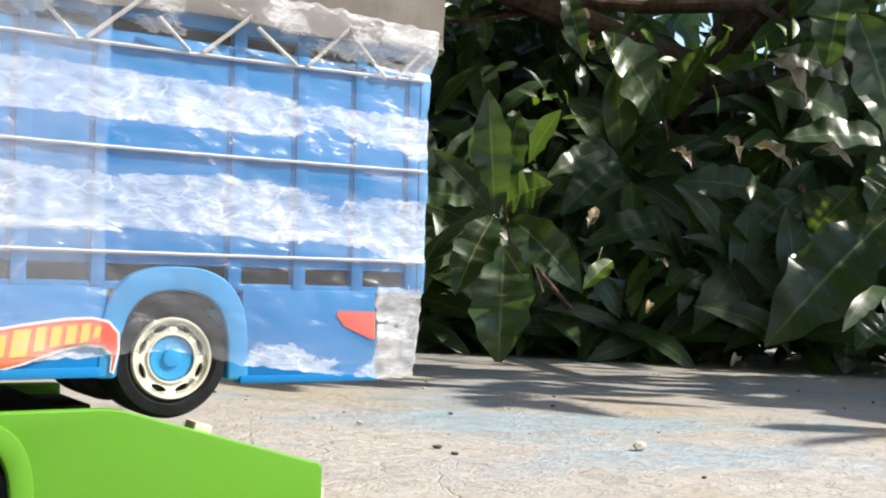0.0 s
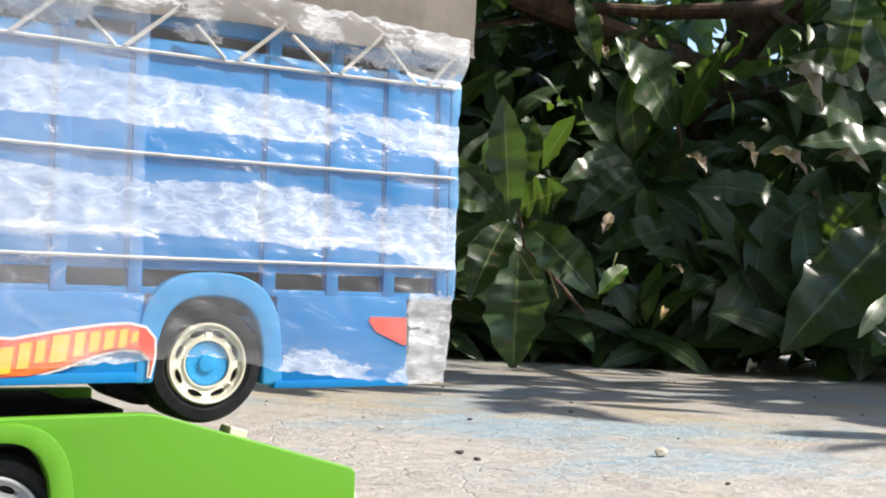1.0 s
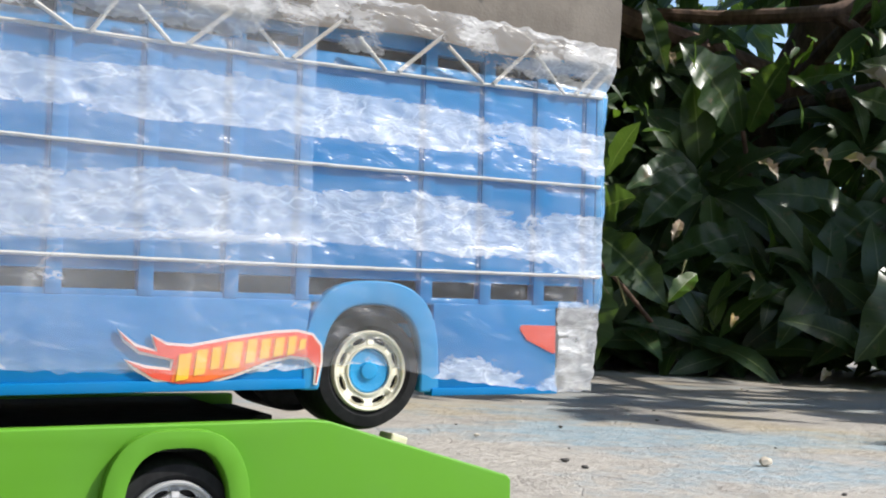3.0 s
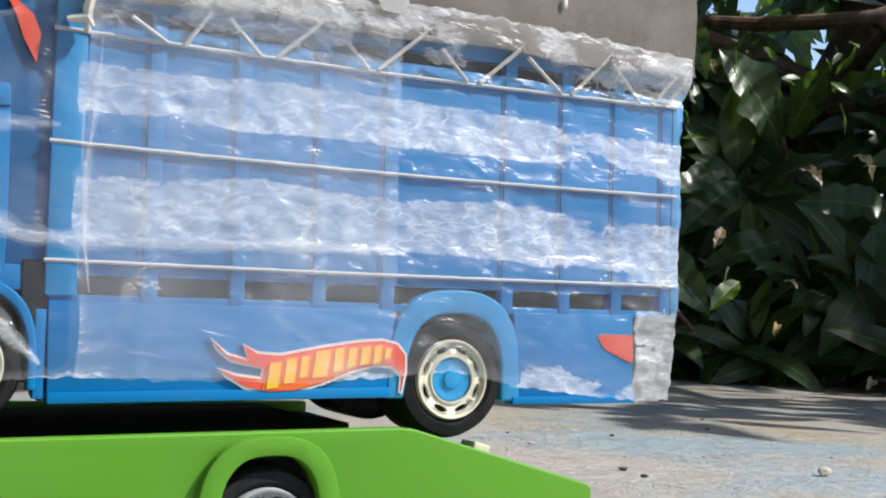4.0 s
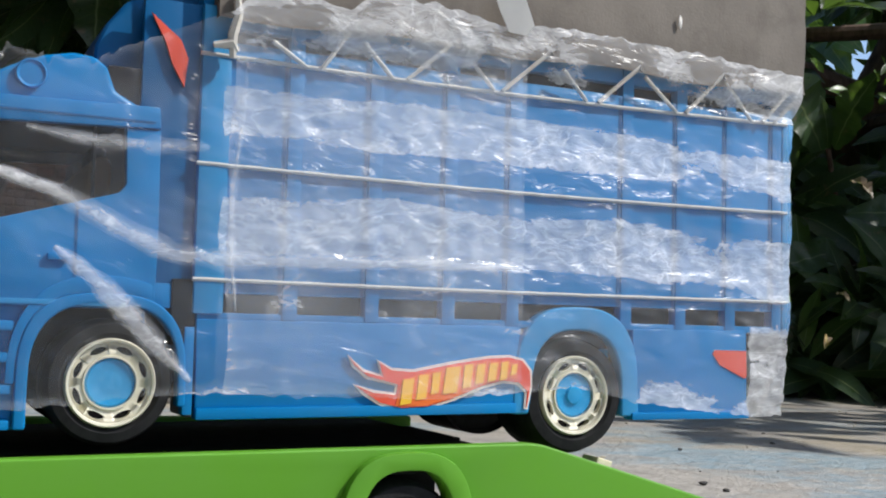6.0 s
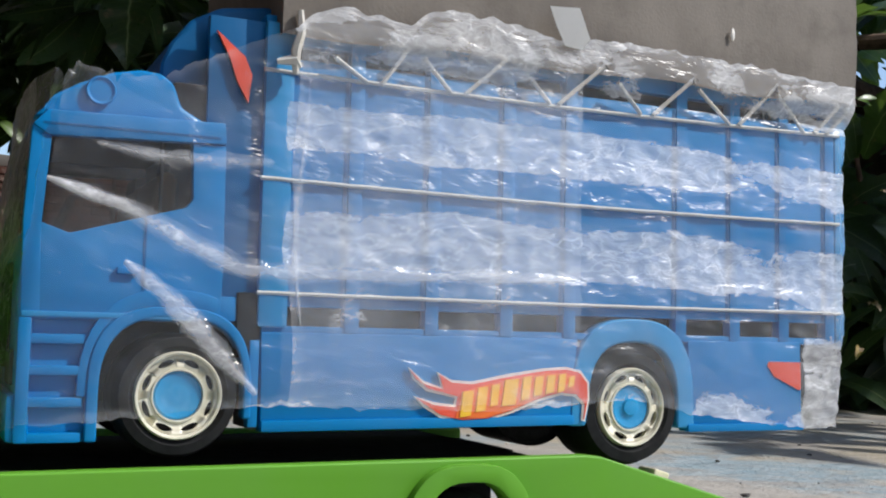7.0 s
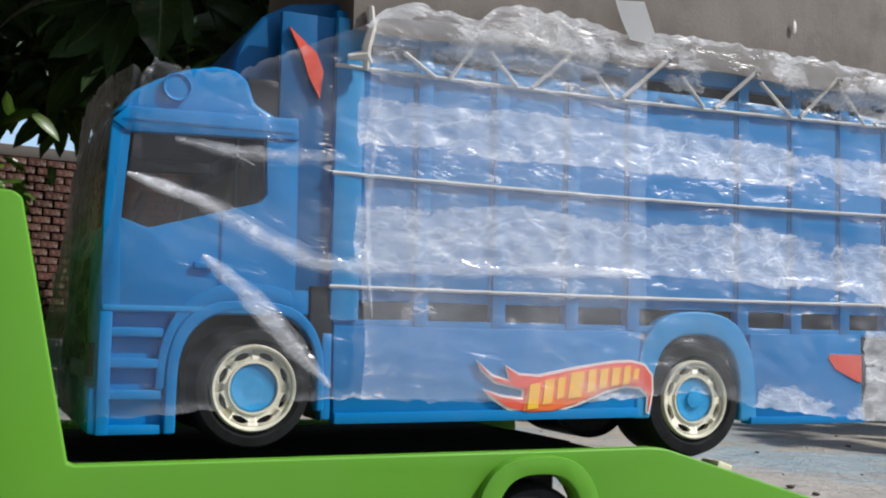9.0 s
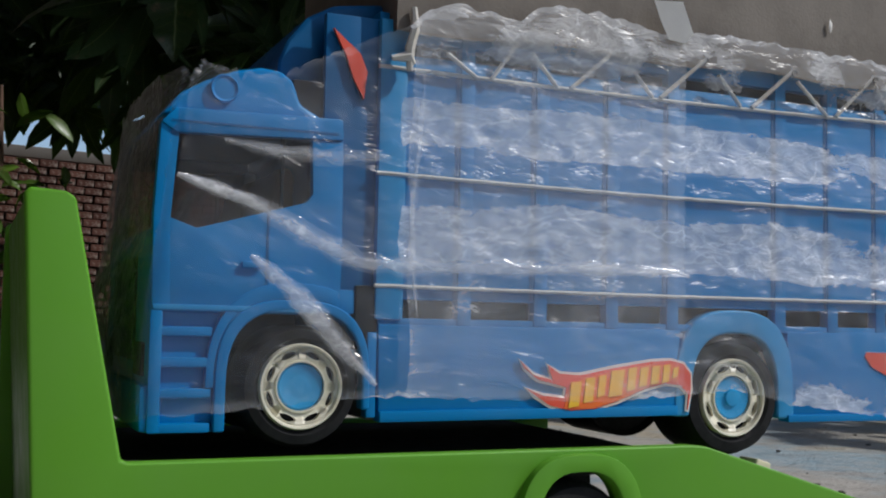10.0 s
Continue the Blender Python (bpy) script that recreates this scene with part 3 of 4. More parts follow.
    part("deflector_sticker", prism([(-0.580, 1.848), (-0.490, 1.776), (-0.466, 1.72), (-0.476, 1.632), (-0.514, 1.70), (-0.536, 1.764)], Y + 0.004, Y + 0.018, 0.0), RED, t, "orange-red flash sticker")
    part("bulkhead", box(-0.42, -0.38, Y + 0.03, YF - 0.03, 0.92, 1.93, 0.008), BLUE, t)
    part("tailboard", box(1.91, 1.95, Y + 0.04, YF - 0.04, 0.92, 1.9, 0.008), BLUE, t)
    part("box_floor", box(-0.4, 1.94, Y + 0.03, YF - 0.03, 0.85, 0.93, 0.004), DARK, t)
    # solid dark block in place of the box's shaded hollow
    part("box_shade", box(-0.37, 1.9, Y + 0.07, YF - 0.07, 0.94, 1.88, 0.004), DARK, t, "dark block for the shade behind the openings")
    part("chassis_rail", box(-1.0, 1.72, 3.95, 4.02, 0.66, 0.78, 0.01), BLACK, t)
    part("chassis_rail", box(-1.0, 1.72, 4.2, 4.27, 0.66, 0.78, 0.01), BLACK, t)
    part("fuel_tank", box(-0.42, -0.1, 3.7, 3.9, 0.62, 0.72, 0.01), GREY, t)
    part("wheel_house", box(-0.88, -0.46, Y + 0.2, YF - 0.2, 0.7, 0.96, 0.01), BLACK, t)
    part("wheel_house", box(0.79, 1.14, Y + 0.2, YF - 0.2, 0.7, 0.93, 0.01), BLACK, t)
    part("tail_lamp", prism([(1.577, 0.838), (1.588, 0.852), (1.742, 0.85), (1.744, 0.748), (1.732, 0.744), (1.612, 0.795)], Y - 0.004, Y + 0.004, 0.0), RED, t, "orange-red tail lamp sticker")
    for x, z, r, rr in ((0.953, 0.684, 0.208, 0.141), (-0.657, 0.732, 0.186, 0.131)):
        for y, d in ((Y + 0.004, 0.25), (YF - 0.004, -0.25)):
            wheel(t, x, z, r, rr, y, d, CREAM, CYAN, knob=1.0 if x > 0 else 0.1)
        part("axle", tube([(x, Y + 0.2, z), (x, YF - 0.2, z)], 0.03), BLACK, t)
    return t


blue = truck()


# ---- stickers on the truck ----
def inset(points, d):
    """The outline moved inwards by d."""
    n = len(points)
    area = sum(points[i][0] * points[(i + 1) % n][1] - points[(i + 1) % n][0] * points[i][1] for i in range(n))
    s = 1 if area > 0 else -1
    out = []
    for i in range(n):
        p, q, r = (Vector(points[(i + k) % n]) for k in (-1, 0, 1))
        a, b = (q - p).normalized(), (r - q).normalized()
        m = Vector((-(a.y + b.y), a.x + b.x))
        m = m.normalized() * s if m.length > 1e-4 else Vector((-a.y, a.x)) * s
        out.append(tuple(q + m * d))
    return out


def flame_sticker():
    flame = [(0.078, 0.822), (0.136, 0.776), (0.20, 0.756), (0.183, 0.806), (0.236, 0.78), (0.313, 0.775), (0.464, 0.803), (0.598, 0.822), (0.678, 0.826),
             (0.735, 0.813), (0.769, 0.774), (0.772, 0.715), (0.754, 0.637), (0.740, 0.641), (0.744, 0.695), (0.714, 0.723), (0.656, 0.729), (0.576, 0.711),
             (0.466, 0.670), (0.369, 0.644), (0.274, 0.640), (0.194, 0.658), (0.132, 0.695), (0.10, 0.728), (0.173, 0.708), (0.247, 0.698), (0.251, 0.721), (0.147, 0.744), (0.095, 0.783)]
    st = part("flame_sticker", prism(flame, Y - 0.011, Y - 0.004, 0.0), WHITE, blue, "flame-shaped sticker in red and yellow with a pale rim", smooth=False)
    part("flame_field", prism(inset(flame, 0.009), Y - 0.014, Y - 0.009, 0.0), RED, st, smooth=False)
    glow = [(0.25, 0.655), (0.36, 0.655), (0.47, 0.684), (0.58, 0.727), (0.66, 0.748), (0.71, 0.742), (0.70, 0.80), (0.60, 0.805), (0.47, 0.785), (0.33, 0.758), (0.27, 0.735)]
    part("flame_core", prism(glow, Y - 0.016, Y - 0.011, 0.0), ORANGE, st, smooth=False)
    x = 0.265
    for k, (w, h) in enumerate(((0.05, 0.088), (0.045, 0.085), (0.036, 0.075), (0.066, 0.092), (0.04, 0.082), (0.04, 0.07), (0.04, 0.066), (0.034, 0.066), (0.028, 0.04))):
        u = (x - 0.265) / 0.44
        zc = 0.702 + 0.075 * u + 0.012 * math.sin(u * 3.1)
        bar = [(x, zc - h / 2), (x + w * 0.8, zc - h / 2 + 0.006), (x + w, zc + h / 2), (x + w * 0.2, zc + h / 2 - 0.004)]
        part("bar", prism(bar, Y - 0.019, Y - 0.014, 0.0), YELLOW, st, smooth=False)
        x += w + 0.008


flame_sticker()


# ---- tarpaulin with its lacing ----
def tarpaulin():
    t = thing("tarpaulin", (0.8, 4.1, 1.88), LEVEL, "grey-brown canvas tarpaulin laced over the toy truck's box", "tarpaulin")
    bm = bmesh.new()
    nx, prof = 60, []
    path = [(3.583, 1.862)] + [(3.58, 1.9 + 0.06 * i) for i in range(11)] + [(3.60, 2.56), (3.66, 2.62), (3.8, 2.66), (4.1, 2.68), (4.4, 2.66), (4.55, 2.62), (4.62, 2.55)] + [(4.635, 2.5 - 0.08 * i) for i in range(9)]
    rows = []
    for i in range(nx + 1):
        x = -0.385 + 2.39 * i / nx
        row = []
        for k, (y, z) in enumerate(path):
            w = noise.noise(Vector((x * 2.2, k * 0.25, 3))) * 0.018 + noise.noise(Vector((x * 7, k * 0.5, 8))) * 0.006
            dip = (0.025 * math.sin(x * 7.5) + 0.035 * (x / 2)) if k == 0 else 0
            row.append(bm.verts.new((x + 0.01 * noise.noise(Vector((k * 0.6, i * 0.01, 1))), y - abs(w) - 0.002, z + dip * 0.4)))
        rows.append(row)
    for a, b in zip(rows, rows[1:]):
        for k in range(len(path) - 1):
            bm.faces.new((a[k], a[k + 1], b[k + 1], b[k]))
    for r in (rows[0], rows[-1]):
        bm.faces.new(r)
    part("canvas", bm, TARP, t)
    for z, sag in ((1.748, 0.012), (1.402, 0.01), (1.046, 0.004)):
        pts = [(-0.43 + 2.375 * i / 40, 3.6115 + 0.001 * math.sin(i * 1.7), z - sag * math.sin(math.pi * i / 40) + 0.0006 * math.sin(i * 2.3) + (0.016 if z > 1.7 else 0.0) * (i / 40 - 0.3)) for i in range(41)]
        part("rope", tube(pts, 0.0072, 6), STRING, t, "taut white string")
    ups = ((-0.04, 0.055, 1.882), (0.265, 0.431, 1.89), (0.628, 0.812, 1.90), (1.03, 1.197, 1.887), (1.43, 1.594, 1.905), (1.81, 1.979, 1.925))
    downs = ((-0.21, -0.088, 1.80), (0.095, 0.21, 1.838), (0.48, 0.595, 1.84), (0.86, 0.98, 1.845), (1.22, 1.385, 1.86), (1.60, 1.755, 1.885), (1.955, 1.87, 1.85))
    for xa, xb, z in ups:
        n = 6
        part("lacing", tube([(xa + (xb - xa) * k / n, 3.604 - 0.030 * k / n, 1.738 + 0.01 * xa + (z - 1.738) * k / n) for k in range(n + 1)], 0.0082, 6), STRING, t)
        part("eyelet", lathe([(0.006, -0.004), (0.011, -0.006), (0.012, 0.004)], xb, 3.568, z, 14), TARP, t)
    for xa, xb, z in downs:
        n = 6
        part("lacing", tube([(xa + (xb - xa) * k / n, 3.578 + 0.028 * k / n, z + (1.738 + 0.01 * xb - z) * k / n) for k in range(n + 1)], 0.0075, 6), STRING, t)
    knot = bmesh.new()
    tube([(-0.335, 3.56, 1.93), (-0.33, 3.56, 1.86), (-0.345, 3.565, 1.80), (-0.34, 3.575, 1.73)], [0.009, 0.015, 0.017, 0.01], 6, knot)
    tube([(-0.40, 3.58, 1.765), (-0.345, 3.57, 1.775), (-0.33, 3.575, 1.75)], [0.009, 0.021, 0.012], 6, knot)
    part("knot", knot, STRING, t, "knotted string end")
    tape = bmesh.new()
    vs = [tape.verts.new(p) for p in ((0.535, 3.51, 2.06), (0.655, 3.51, 2.07), (0.70, 3.512, 1.965), (0.67, 3.515, 1.925), (0.60, 3.515, 1.93), (0.56, 3.512, 2.0))]
    f = tape.faces.new(vs)
    bmesh.ops.solidify(tape, geom=[f], thickness=0.006)
    part("tape", tape, TAPE, t, "torn piece of whitish tape")
    fleck = bmesh.new()
    bmesh.ops.create_icosphere(fleck, subdivisions=1, radius=0.014, matrix=Matrix.LocRotScale((1.37, 3.566, 2.088), None, (0.7, 0.3, 2.0)))
    part("fleck", fleck, WHITE, t, "small pale fleck")


tarpaulin()


# ---- the clear film round the truck ----
def lerp(table, x):
    for (a, p), (b, q) in zip(table, table[1:]):
        if x <= b:
            return p + (q - p) * max(0.0, min(1.0, (x - a) / (b - a)))
    return table[-1][1]


def film():
    top = [(-1.25, 1.655), (-1.16, 1.665), (-1.10, 1.655), (-0.99, 1.69), (-0.887, 1.668), (-0.74, 1.675), (-0.64, 1.74), (-0.50, 1.80), (-0.356, 1.86), (-0.29, 1.925), (-0.2, 1.955),
           (-0.05, 1.935), (0.03, 1.925), (0.09, 1.975), (0.18, 1.995), (0.32, 1.99), (0.5, 1.965), (0.58, 1.95), (0.75, 1.975), (1.04, 1.975), (1.44, 1.963), (1.98, 1.938)]
    low = [(-1.25, 0.60), (-1.1, 0.655), (-0.9, 0.66), (-0.6, 0.69), (-0.42, 0.70), (0.0, 0.688), (0.4, 0.675), (0.75, 0.70), (0.95, 0.715), (1.2, 0.66), (1.5, 0.625), (1.75, 0.60), (1.97, 0.598)]
    corners = [(1.945, 4.66), (1.95, 4.2), (1.965, 3.72), (1.967, 3.62), (1.955, 3.585), (1.90, 3.576)]
    front = [(-0.95, 3.576), (-1.10, 3.576), (-1.155, 3.60), (-1.19, 3.70), (-1.215, 3.95), (-1.21, 4.3), (-1.2, 4.62)]
    plan = []
    for (a, b) in zip(corners, corners[1:]):
        n = max(3, int((Vector(b) - Vector(a)).length / 0.03))
        plan += [Vector(a).lerp(Vector(b), k / n) for k in range(n)]
    plan += [Vector((1.90 - 2.85 * k / 190, 3.576)) for k in range(190)]
    for (a, b) in zip(front, front[1:]):
        n = max(3, int((Vector(b) - Vector(a)).length / 0.03))
        plan += [Vector(a).lerp(Vector(b), k / n) for k in range(n)]
    bm = bmesh.new()
    milk_sheen = bm.verts.layers.float.new("milk_sheen")
    nv, cols = 84, []
    for i, p in enumerate(plan):
        q = plan[min(i + 1, len(plan) - 1)] - plan[max(i - 1, 0)]
        out = Vector((q.y, -q.x)).normalized()
        if i == 0 or out.length < 0.5:
            out = Vector((1, 0))
        z0 = lerp(low, p.x) + 0.012 * noise.noise(Vector((i * 0.35, 0, 5)))
        z1 = lerp(top, p.x) + 0.016 * noise.noise(Vector((i * 0.3, 2, 9))) + (0.03 * noise.noise(Vector((i * 0.9, 6, 1))) + 0.015 * noise.noise(Vector((i * 2.1, 1, 4))) if p.x < -0.6 else 0.0)
        side = 1.0 if p.y < 3.6 and -0.45 < p.x < 1.93 else 0.35
        col = []
        for k in range(nv + 1):
            z = z0 + (z1 - z0) * k / nv
            bulge, milk_sheen_amount = 0.0, 0.0
            for lo, hi, amp, loss in ((0.58, 1.046, 0.008, 0.02), (1.046, 1.402, 0.02, 0.95), (1.402, 1.748, 0.02, 0.95), (1.748, 2.1, 0.014, 1.1)):
                if lo < z <= hi:
                    u = (z - lo) / (hi - lo)
                    bulge = amp * math.sin(math.pi * u) ** 0.8
                    # white bands between the ropes paint in the sky's reflection on the bulges
                    mid = 0.47 - 0.14 * max(0.0, p.x - 1.1)
                    milk_sheen_amount = loss * math.exp(-((u - mid) / (0.25 if 1.4 < lo < 1.7 else 0.32)) ** 4)
            v = Vector((p.x * 3.0, p.y * 3.0, z * 4.5))
            crease = 0.5 - abs(noise.noise(v * 1.6 + Vector((0, 0, 7)))) + 0.5 * (0.5 - abs(noise.noise(v * 3.7)))
            d = side * bulge * (0.7 + 0.6 * noise.noise(v * 0.7)) + 0.014 * crease + 0.006 * noise.noise(v * 5.5)
            if p.x < -0.5:
                d += 0.02 * noise.noise(Vector((p.x * 2.2 - z * 2.0, 1, z * 1.2 + p.x)))
            lean = 0.10 * max(0.0, z - 1.68) if p.x < -0.95 else 0.0
            pull = 0.05 * max(0.0, (1.05 - z) / 0.45) * min(1.0, max(0.0, (p.x - 1.7) / 0.2))
            slope = 0.10 * max(0.0, (z - 0.8) / 0.86) * min(1.0, max(0.0, (-0.97 - p.x) / 0.17))
            col.append(bm.verts.new((p.x - pull + slope + out.x * d, (max(p.y + out.y * d, 3.545) if z < 1.79 or p.y > 3.6 else min(p.y + out.y * d, 3.576 - 0.045 * min(1.0, (z - 1.79) / 0.06) - 0.5 * max(0.0, d - 0.006))) + lean, z + 0.004 * noise.noise(v * 2.0))))
            milk_sheen_amount *= (0.86 + 0.7 * noise.noise(Vector((p.x * 1.3 + z, 7, z * 2.2)))) * (1.0 if p.x > -0.35 else 0.16)
            if z > 1.79 and p.x > -0.36:
                milk_sheen_amount = max(milk_sheen_amount * 0.4, (0.54 if p.x < 0.75 else 0.4) + 0.6 * noise.noise(v * 1.4))
            if p.x > -0.36:
                milk_sheen_amount = max(milk_sheen_amount, 0.16 + 0.1 * noise.noise(v * 0.8))
            edge = (0.3 + 0.5 * noise.noise(Vector((p.x * 4, 3, 1)))) * max(0.0, 1 - (z - z0) / 0.04) if p.x < 1.22 else (0.40 + 0.7 * noise.noise(Vector((p.x * 4, 3, z * 3)))) * max(0.0, 1 - (z - z0) / 0.13)
            edge += 0.3 * max(0.0, 1 - (z1 - z) / 0.03)
            if p.x > 1.7 or p.y > 3.62:
                edge += 0.42 * min(1.0, max(0.0, (p.x - 1.72) / 0.03)) if z < 0.95 else 0.12
            col[-1][milk_sheen] = milk_sheen_amount * (1 + 0.5 * noise.noise(Vector((p.x * 1.5, 4, z * 3)))) + edge
        cols.append(col)
    for a, b in zip(cols, cols[1:]):
        for k in range(nv):
            bm.faces.new((a[k], a[k + 1], b[k + 1], b[k]))
    t = thing("plastic_wrapper", (0.4, 4.1, 0.62), LEVEL, "crumpled clear plastic film wrapped round the toy truck", "wrapper")
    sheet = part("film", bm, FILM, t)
    sheet.visible_shadow = False
    # folded strips of doubled film: along the cab and down the front post
    for name, pts, w in (("fold", [(-1.06, 1.345), (-0.85, 1.28), (-0.65, 1.18), (-0.5, 1.115), (-0.36, 1.105), (0.2, 1.118), (0.67, 1.125)], 0.046),
                         ("fold", [(-0.84, 1.12), (-0.72, 1.03), (-0.62, 0.93), (-0.52, 0.82), (-0.44, 0.74)], 0.045),
                         ("fold", [(-0.93, 1.455), (-0.80, 1.435), (-0.66, 1.43), (-0.54, 1.435), (-0.41, 1.44)], 0.034),
                         ("fold", [(-0.30, 1.72), (-0.315, 1.5), (-0.335, 1.3), (-0.33, 1.1), (-0.31, 0.95)], 0.018)):
        fb = bmesh.new()
        milk_sheen_amount = fb.verts.layers.float.new("milk_sheen")
        row = []
        path = [Vector(p) for p in pts]
        fine = [path[j].lerp(path[j + 1], k / 8) for j in range(len(path) - 1) for k in range(8)] + [path[-1]]
        for j, c in enumerate(fine):
            d = (fine[min(j + 1, len(fine) - 1)] - fine[max(j - 1, 0)]).normalized()
            nrm = Vector((-d.y, d.x)) * w * (0.8 + 0.5 * noise.noise(Vector((j * 0.3, w * 50, 2)))) * (0.10 + 0.90 * math.sin(math.pi * min(1, (j + 0.5) / len(fine))) ** 0.6)
            row.append([fb.verts.new((c.x + nrm.x * s, 3.546 - 0.006 * (1 - s * s), c.y + nrm.y * s)) for s in (-1, -0.5, 0, 0.5, 1)])
        for r in row:
            for k, p in enumerate(r):
                p[milk_sheen_amount] = (0.1, 0.55, 0.75, 0.4, 0.0)[k] if w > 0.04 else (0.0, 0.25, 0.34, 0.2, 0.0)[k] if w > 0.02 else (0.0, 0.35, 0.5, 0.2, 0.0)[k]
        for a, b in zip(row, row[1:]):
            for k in range(4):
                fb.faces.new((a[k], a[k + 1], b[k + 1], b[k]))
        part(name, fb, FILM_FOLD, sheet).visible_shadow = False
    # a second layer over the fore half of the box, which ends at the split panel
    vb = bmesh.new()
    milk_sheen_amount = vb.verts.layers.float.new("milk_sheen")
    grid = []
    for i in range(49):
        u = i / 48
        row = []
        for k in range(41):
            z = 0.70 + 1.20 * k / 40
            x0 = -0.345 + 0.03 * noise.noise(Vector((z * 3, 1, 0))) + 0.05 * max(0.0, z - 1.5)
            x1 = 0.69 + 0.008 * noise.noise(Vector((z * 9, 5, 0)))
            x = x0 + (x1 - x0) * u
            p = vb.verts.new((x, 3.5405 - 0.004 * noise.noise(Vector((x * 6, 2, z * 8))), z + 0.02 * noise.noise(Vector((x * 5, 8, 0))) * (k / 40) ** 4))
            p[milk_sheen_amount] = 0.22 + 0.5 * noise.noise(Vector((x * 4 + z, 3, z * 5))) + 0.35 * max(0.0, 1 - (x - x0) / 0.03)
            row.append(p)
        grid.append(row)
    for a, b in zip(grid, grid[1:]):
        for k in range(40):
            vb.faces.new((a[k], a[k + 1], b[k + 1], b[k]))
    part("second_layer", vb, FILM_VEIL, sheet).visible_shadow = False


film()


# ---- chock, stones and crumbs ----
def rock(name, at, size, material, label, seed, group="", turn=None):
    bm = bmesh.new()
    bmesh.ops.create_icosphere(bm, subdivisions=2, radius=1)
    rng = random.Random(seed)
    o = Vector((rng.random() * 9, rng.random() * 9, rng.random() * 9))
    for v in bm.verts:
        c = v.co * (1 + 0.45 * noise.noise(v.co * 1.3 + o))
        v.co = Vector(at) + Vector((c.x * size[0], c.y * size[1], c.z * size[2]))
    z = min(v.co.z for v in bm.verts)
    for v in bm.verts:
        v.co.z += at[2] - z - 0.15 * size[2]
    ob = part(name, bm, material, None, off=at, smooth=False)
    ob.location = Vector(at) * DM
    return tagged(ob, label, "stone" if "stone" in name else "debris", group)


def chock():
    bm = box(1.035, 1.10, 3.60, 3.70, 0.425, 0.478, 0.006)
    for v in bm.verts:
        v.co = Vector((v.co.x - 1.067, v.co.y - 3.65, v.co.z - 0.425))
    me = bpy.data.meshes.new("chock")
    for v in bm.verts:
        v.co *= DM
    bm.to_mesh(me)
    bm.free()
    me.materials.append(WOOD)
    ob = new("chock", me)
    ob.matrix_world = LEVEL @ Matrix.Translation(Vector((1.045, 3.62, 0.41)) * DM) @ pose(0, 0, 0, 0, 17, 0)
    tagged(ob, "small pale wooden chock behind the truck's rear wheel", "chock")


chock()
rock("stone", (5.13, 5.80, 0), (0.055, 0.04, 0.035), STONE, "small pale stone lying on the concrete", 3)
crumb = "dark crumb of dirt lying on the concrete"
rock("crumb", (3.68, 6.20, 0), (0.036, 0.028, 0.012), DEBRIS, crumb, 4, "crumbs on the ground")
rock("crumb", (3.62, 5.90, 0), (0.028, 0.022, 0.012), DEBRIS, crumb, 5, "crumbs on the ground")
rng = random.Random(11)
for k in range(46):
    x, y = rng.uniform(3, 13), rng.uniform(4.5, 14)
    s = rng.uniform(0.006, 0.02)
    rock("crumb", (x, y, 0), (s * 1.4, s, s * 0.6), DEBRIS if rng.random() < 0.7 else STONE, crumb, 20 + k, "crumbs on the ground")


# ---- mango tree ----
def leaf_shape(bm, across, along, base, tip, width, face, fold=0.25, droop=0.12, wave=0.07, twist=0.0, nl=9, nw=2, seed=0.0):
    """One lanceolate leaf from base to tip, folded along its midrib, with a waved edge, bowed and twisted."""
    base, tip = Vector(base), Vector(tip)
    d = tip - base
    length = d.length
    d.normalize()
    n0 = (Vector(face) - d * Vector(face).dot(d)).normalized()
    s0 = d.cross(n0)
    rows = []
    for i in range(nl + 1):
        u = i / nl
        a = twist * (u - 0.4)
        n, s = n0 * math.cos(a) + s0 * math.sin(a), s0 * math.cos(a) - n0 * math.sin(a)
        half = width / 2 * (math.sin(math.pi * u ** 0.98) ** (0.62 + 0.3 * u) if 0 < u < 1 else 0.0) + 0.012 * width
        mid = base + d * length * u - n0 * droop * length * (u - 0.5) ** 2 * 2 + Vector((0, 0, -0.06 * length * u * u))
        row = []
        for k in range(-nw, nw + 1):
            v = k / nw
            lift = fold * abs(v) * half + wave * half * abs(v) * math.sin(u * 17 + seed + (1.7 if v > 0 else 0)) + 0.3 * wave * half * math.sin(u * 41 + seed * 3)
            p = bm.verts.new(mid + s * half * v * (1 + 0.5 * wave * math.sin(u * 29 + seed * 5 + v)) + n * lift)
            p[across], p[along] = abs(v), u
            row.append(p)
        rows.append(row)
    for a, b in zip(rows, rows[1:]):
        for k in range(2 * nw):
            bm.faces.new((a[k], a[k + 1], b[k + 1], b[k]))


def leaf_object(parent, base, tip, width, face, seed, material=None, **kw):
    bm = bmesh.new()
    across, along = bm.verts.layers.float.new("across"), bm.verts.layers.float.new("along")
    leaf_shape(bm, across, along, base, tip, width, face, seed=seed, **kw)
    return part("leaf", bm, material or LEAF, parent)


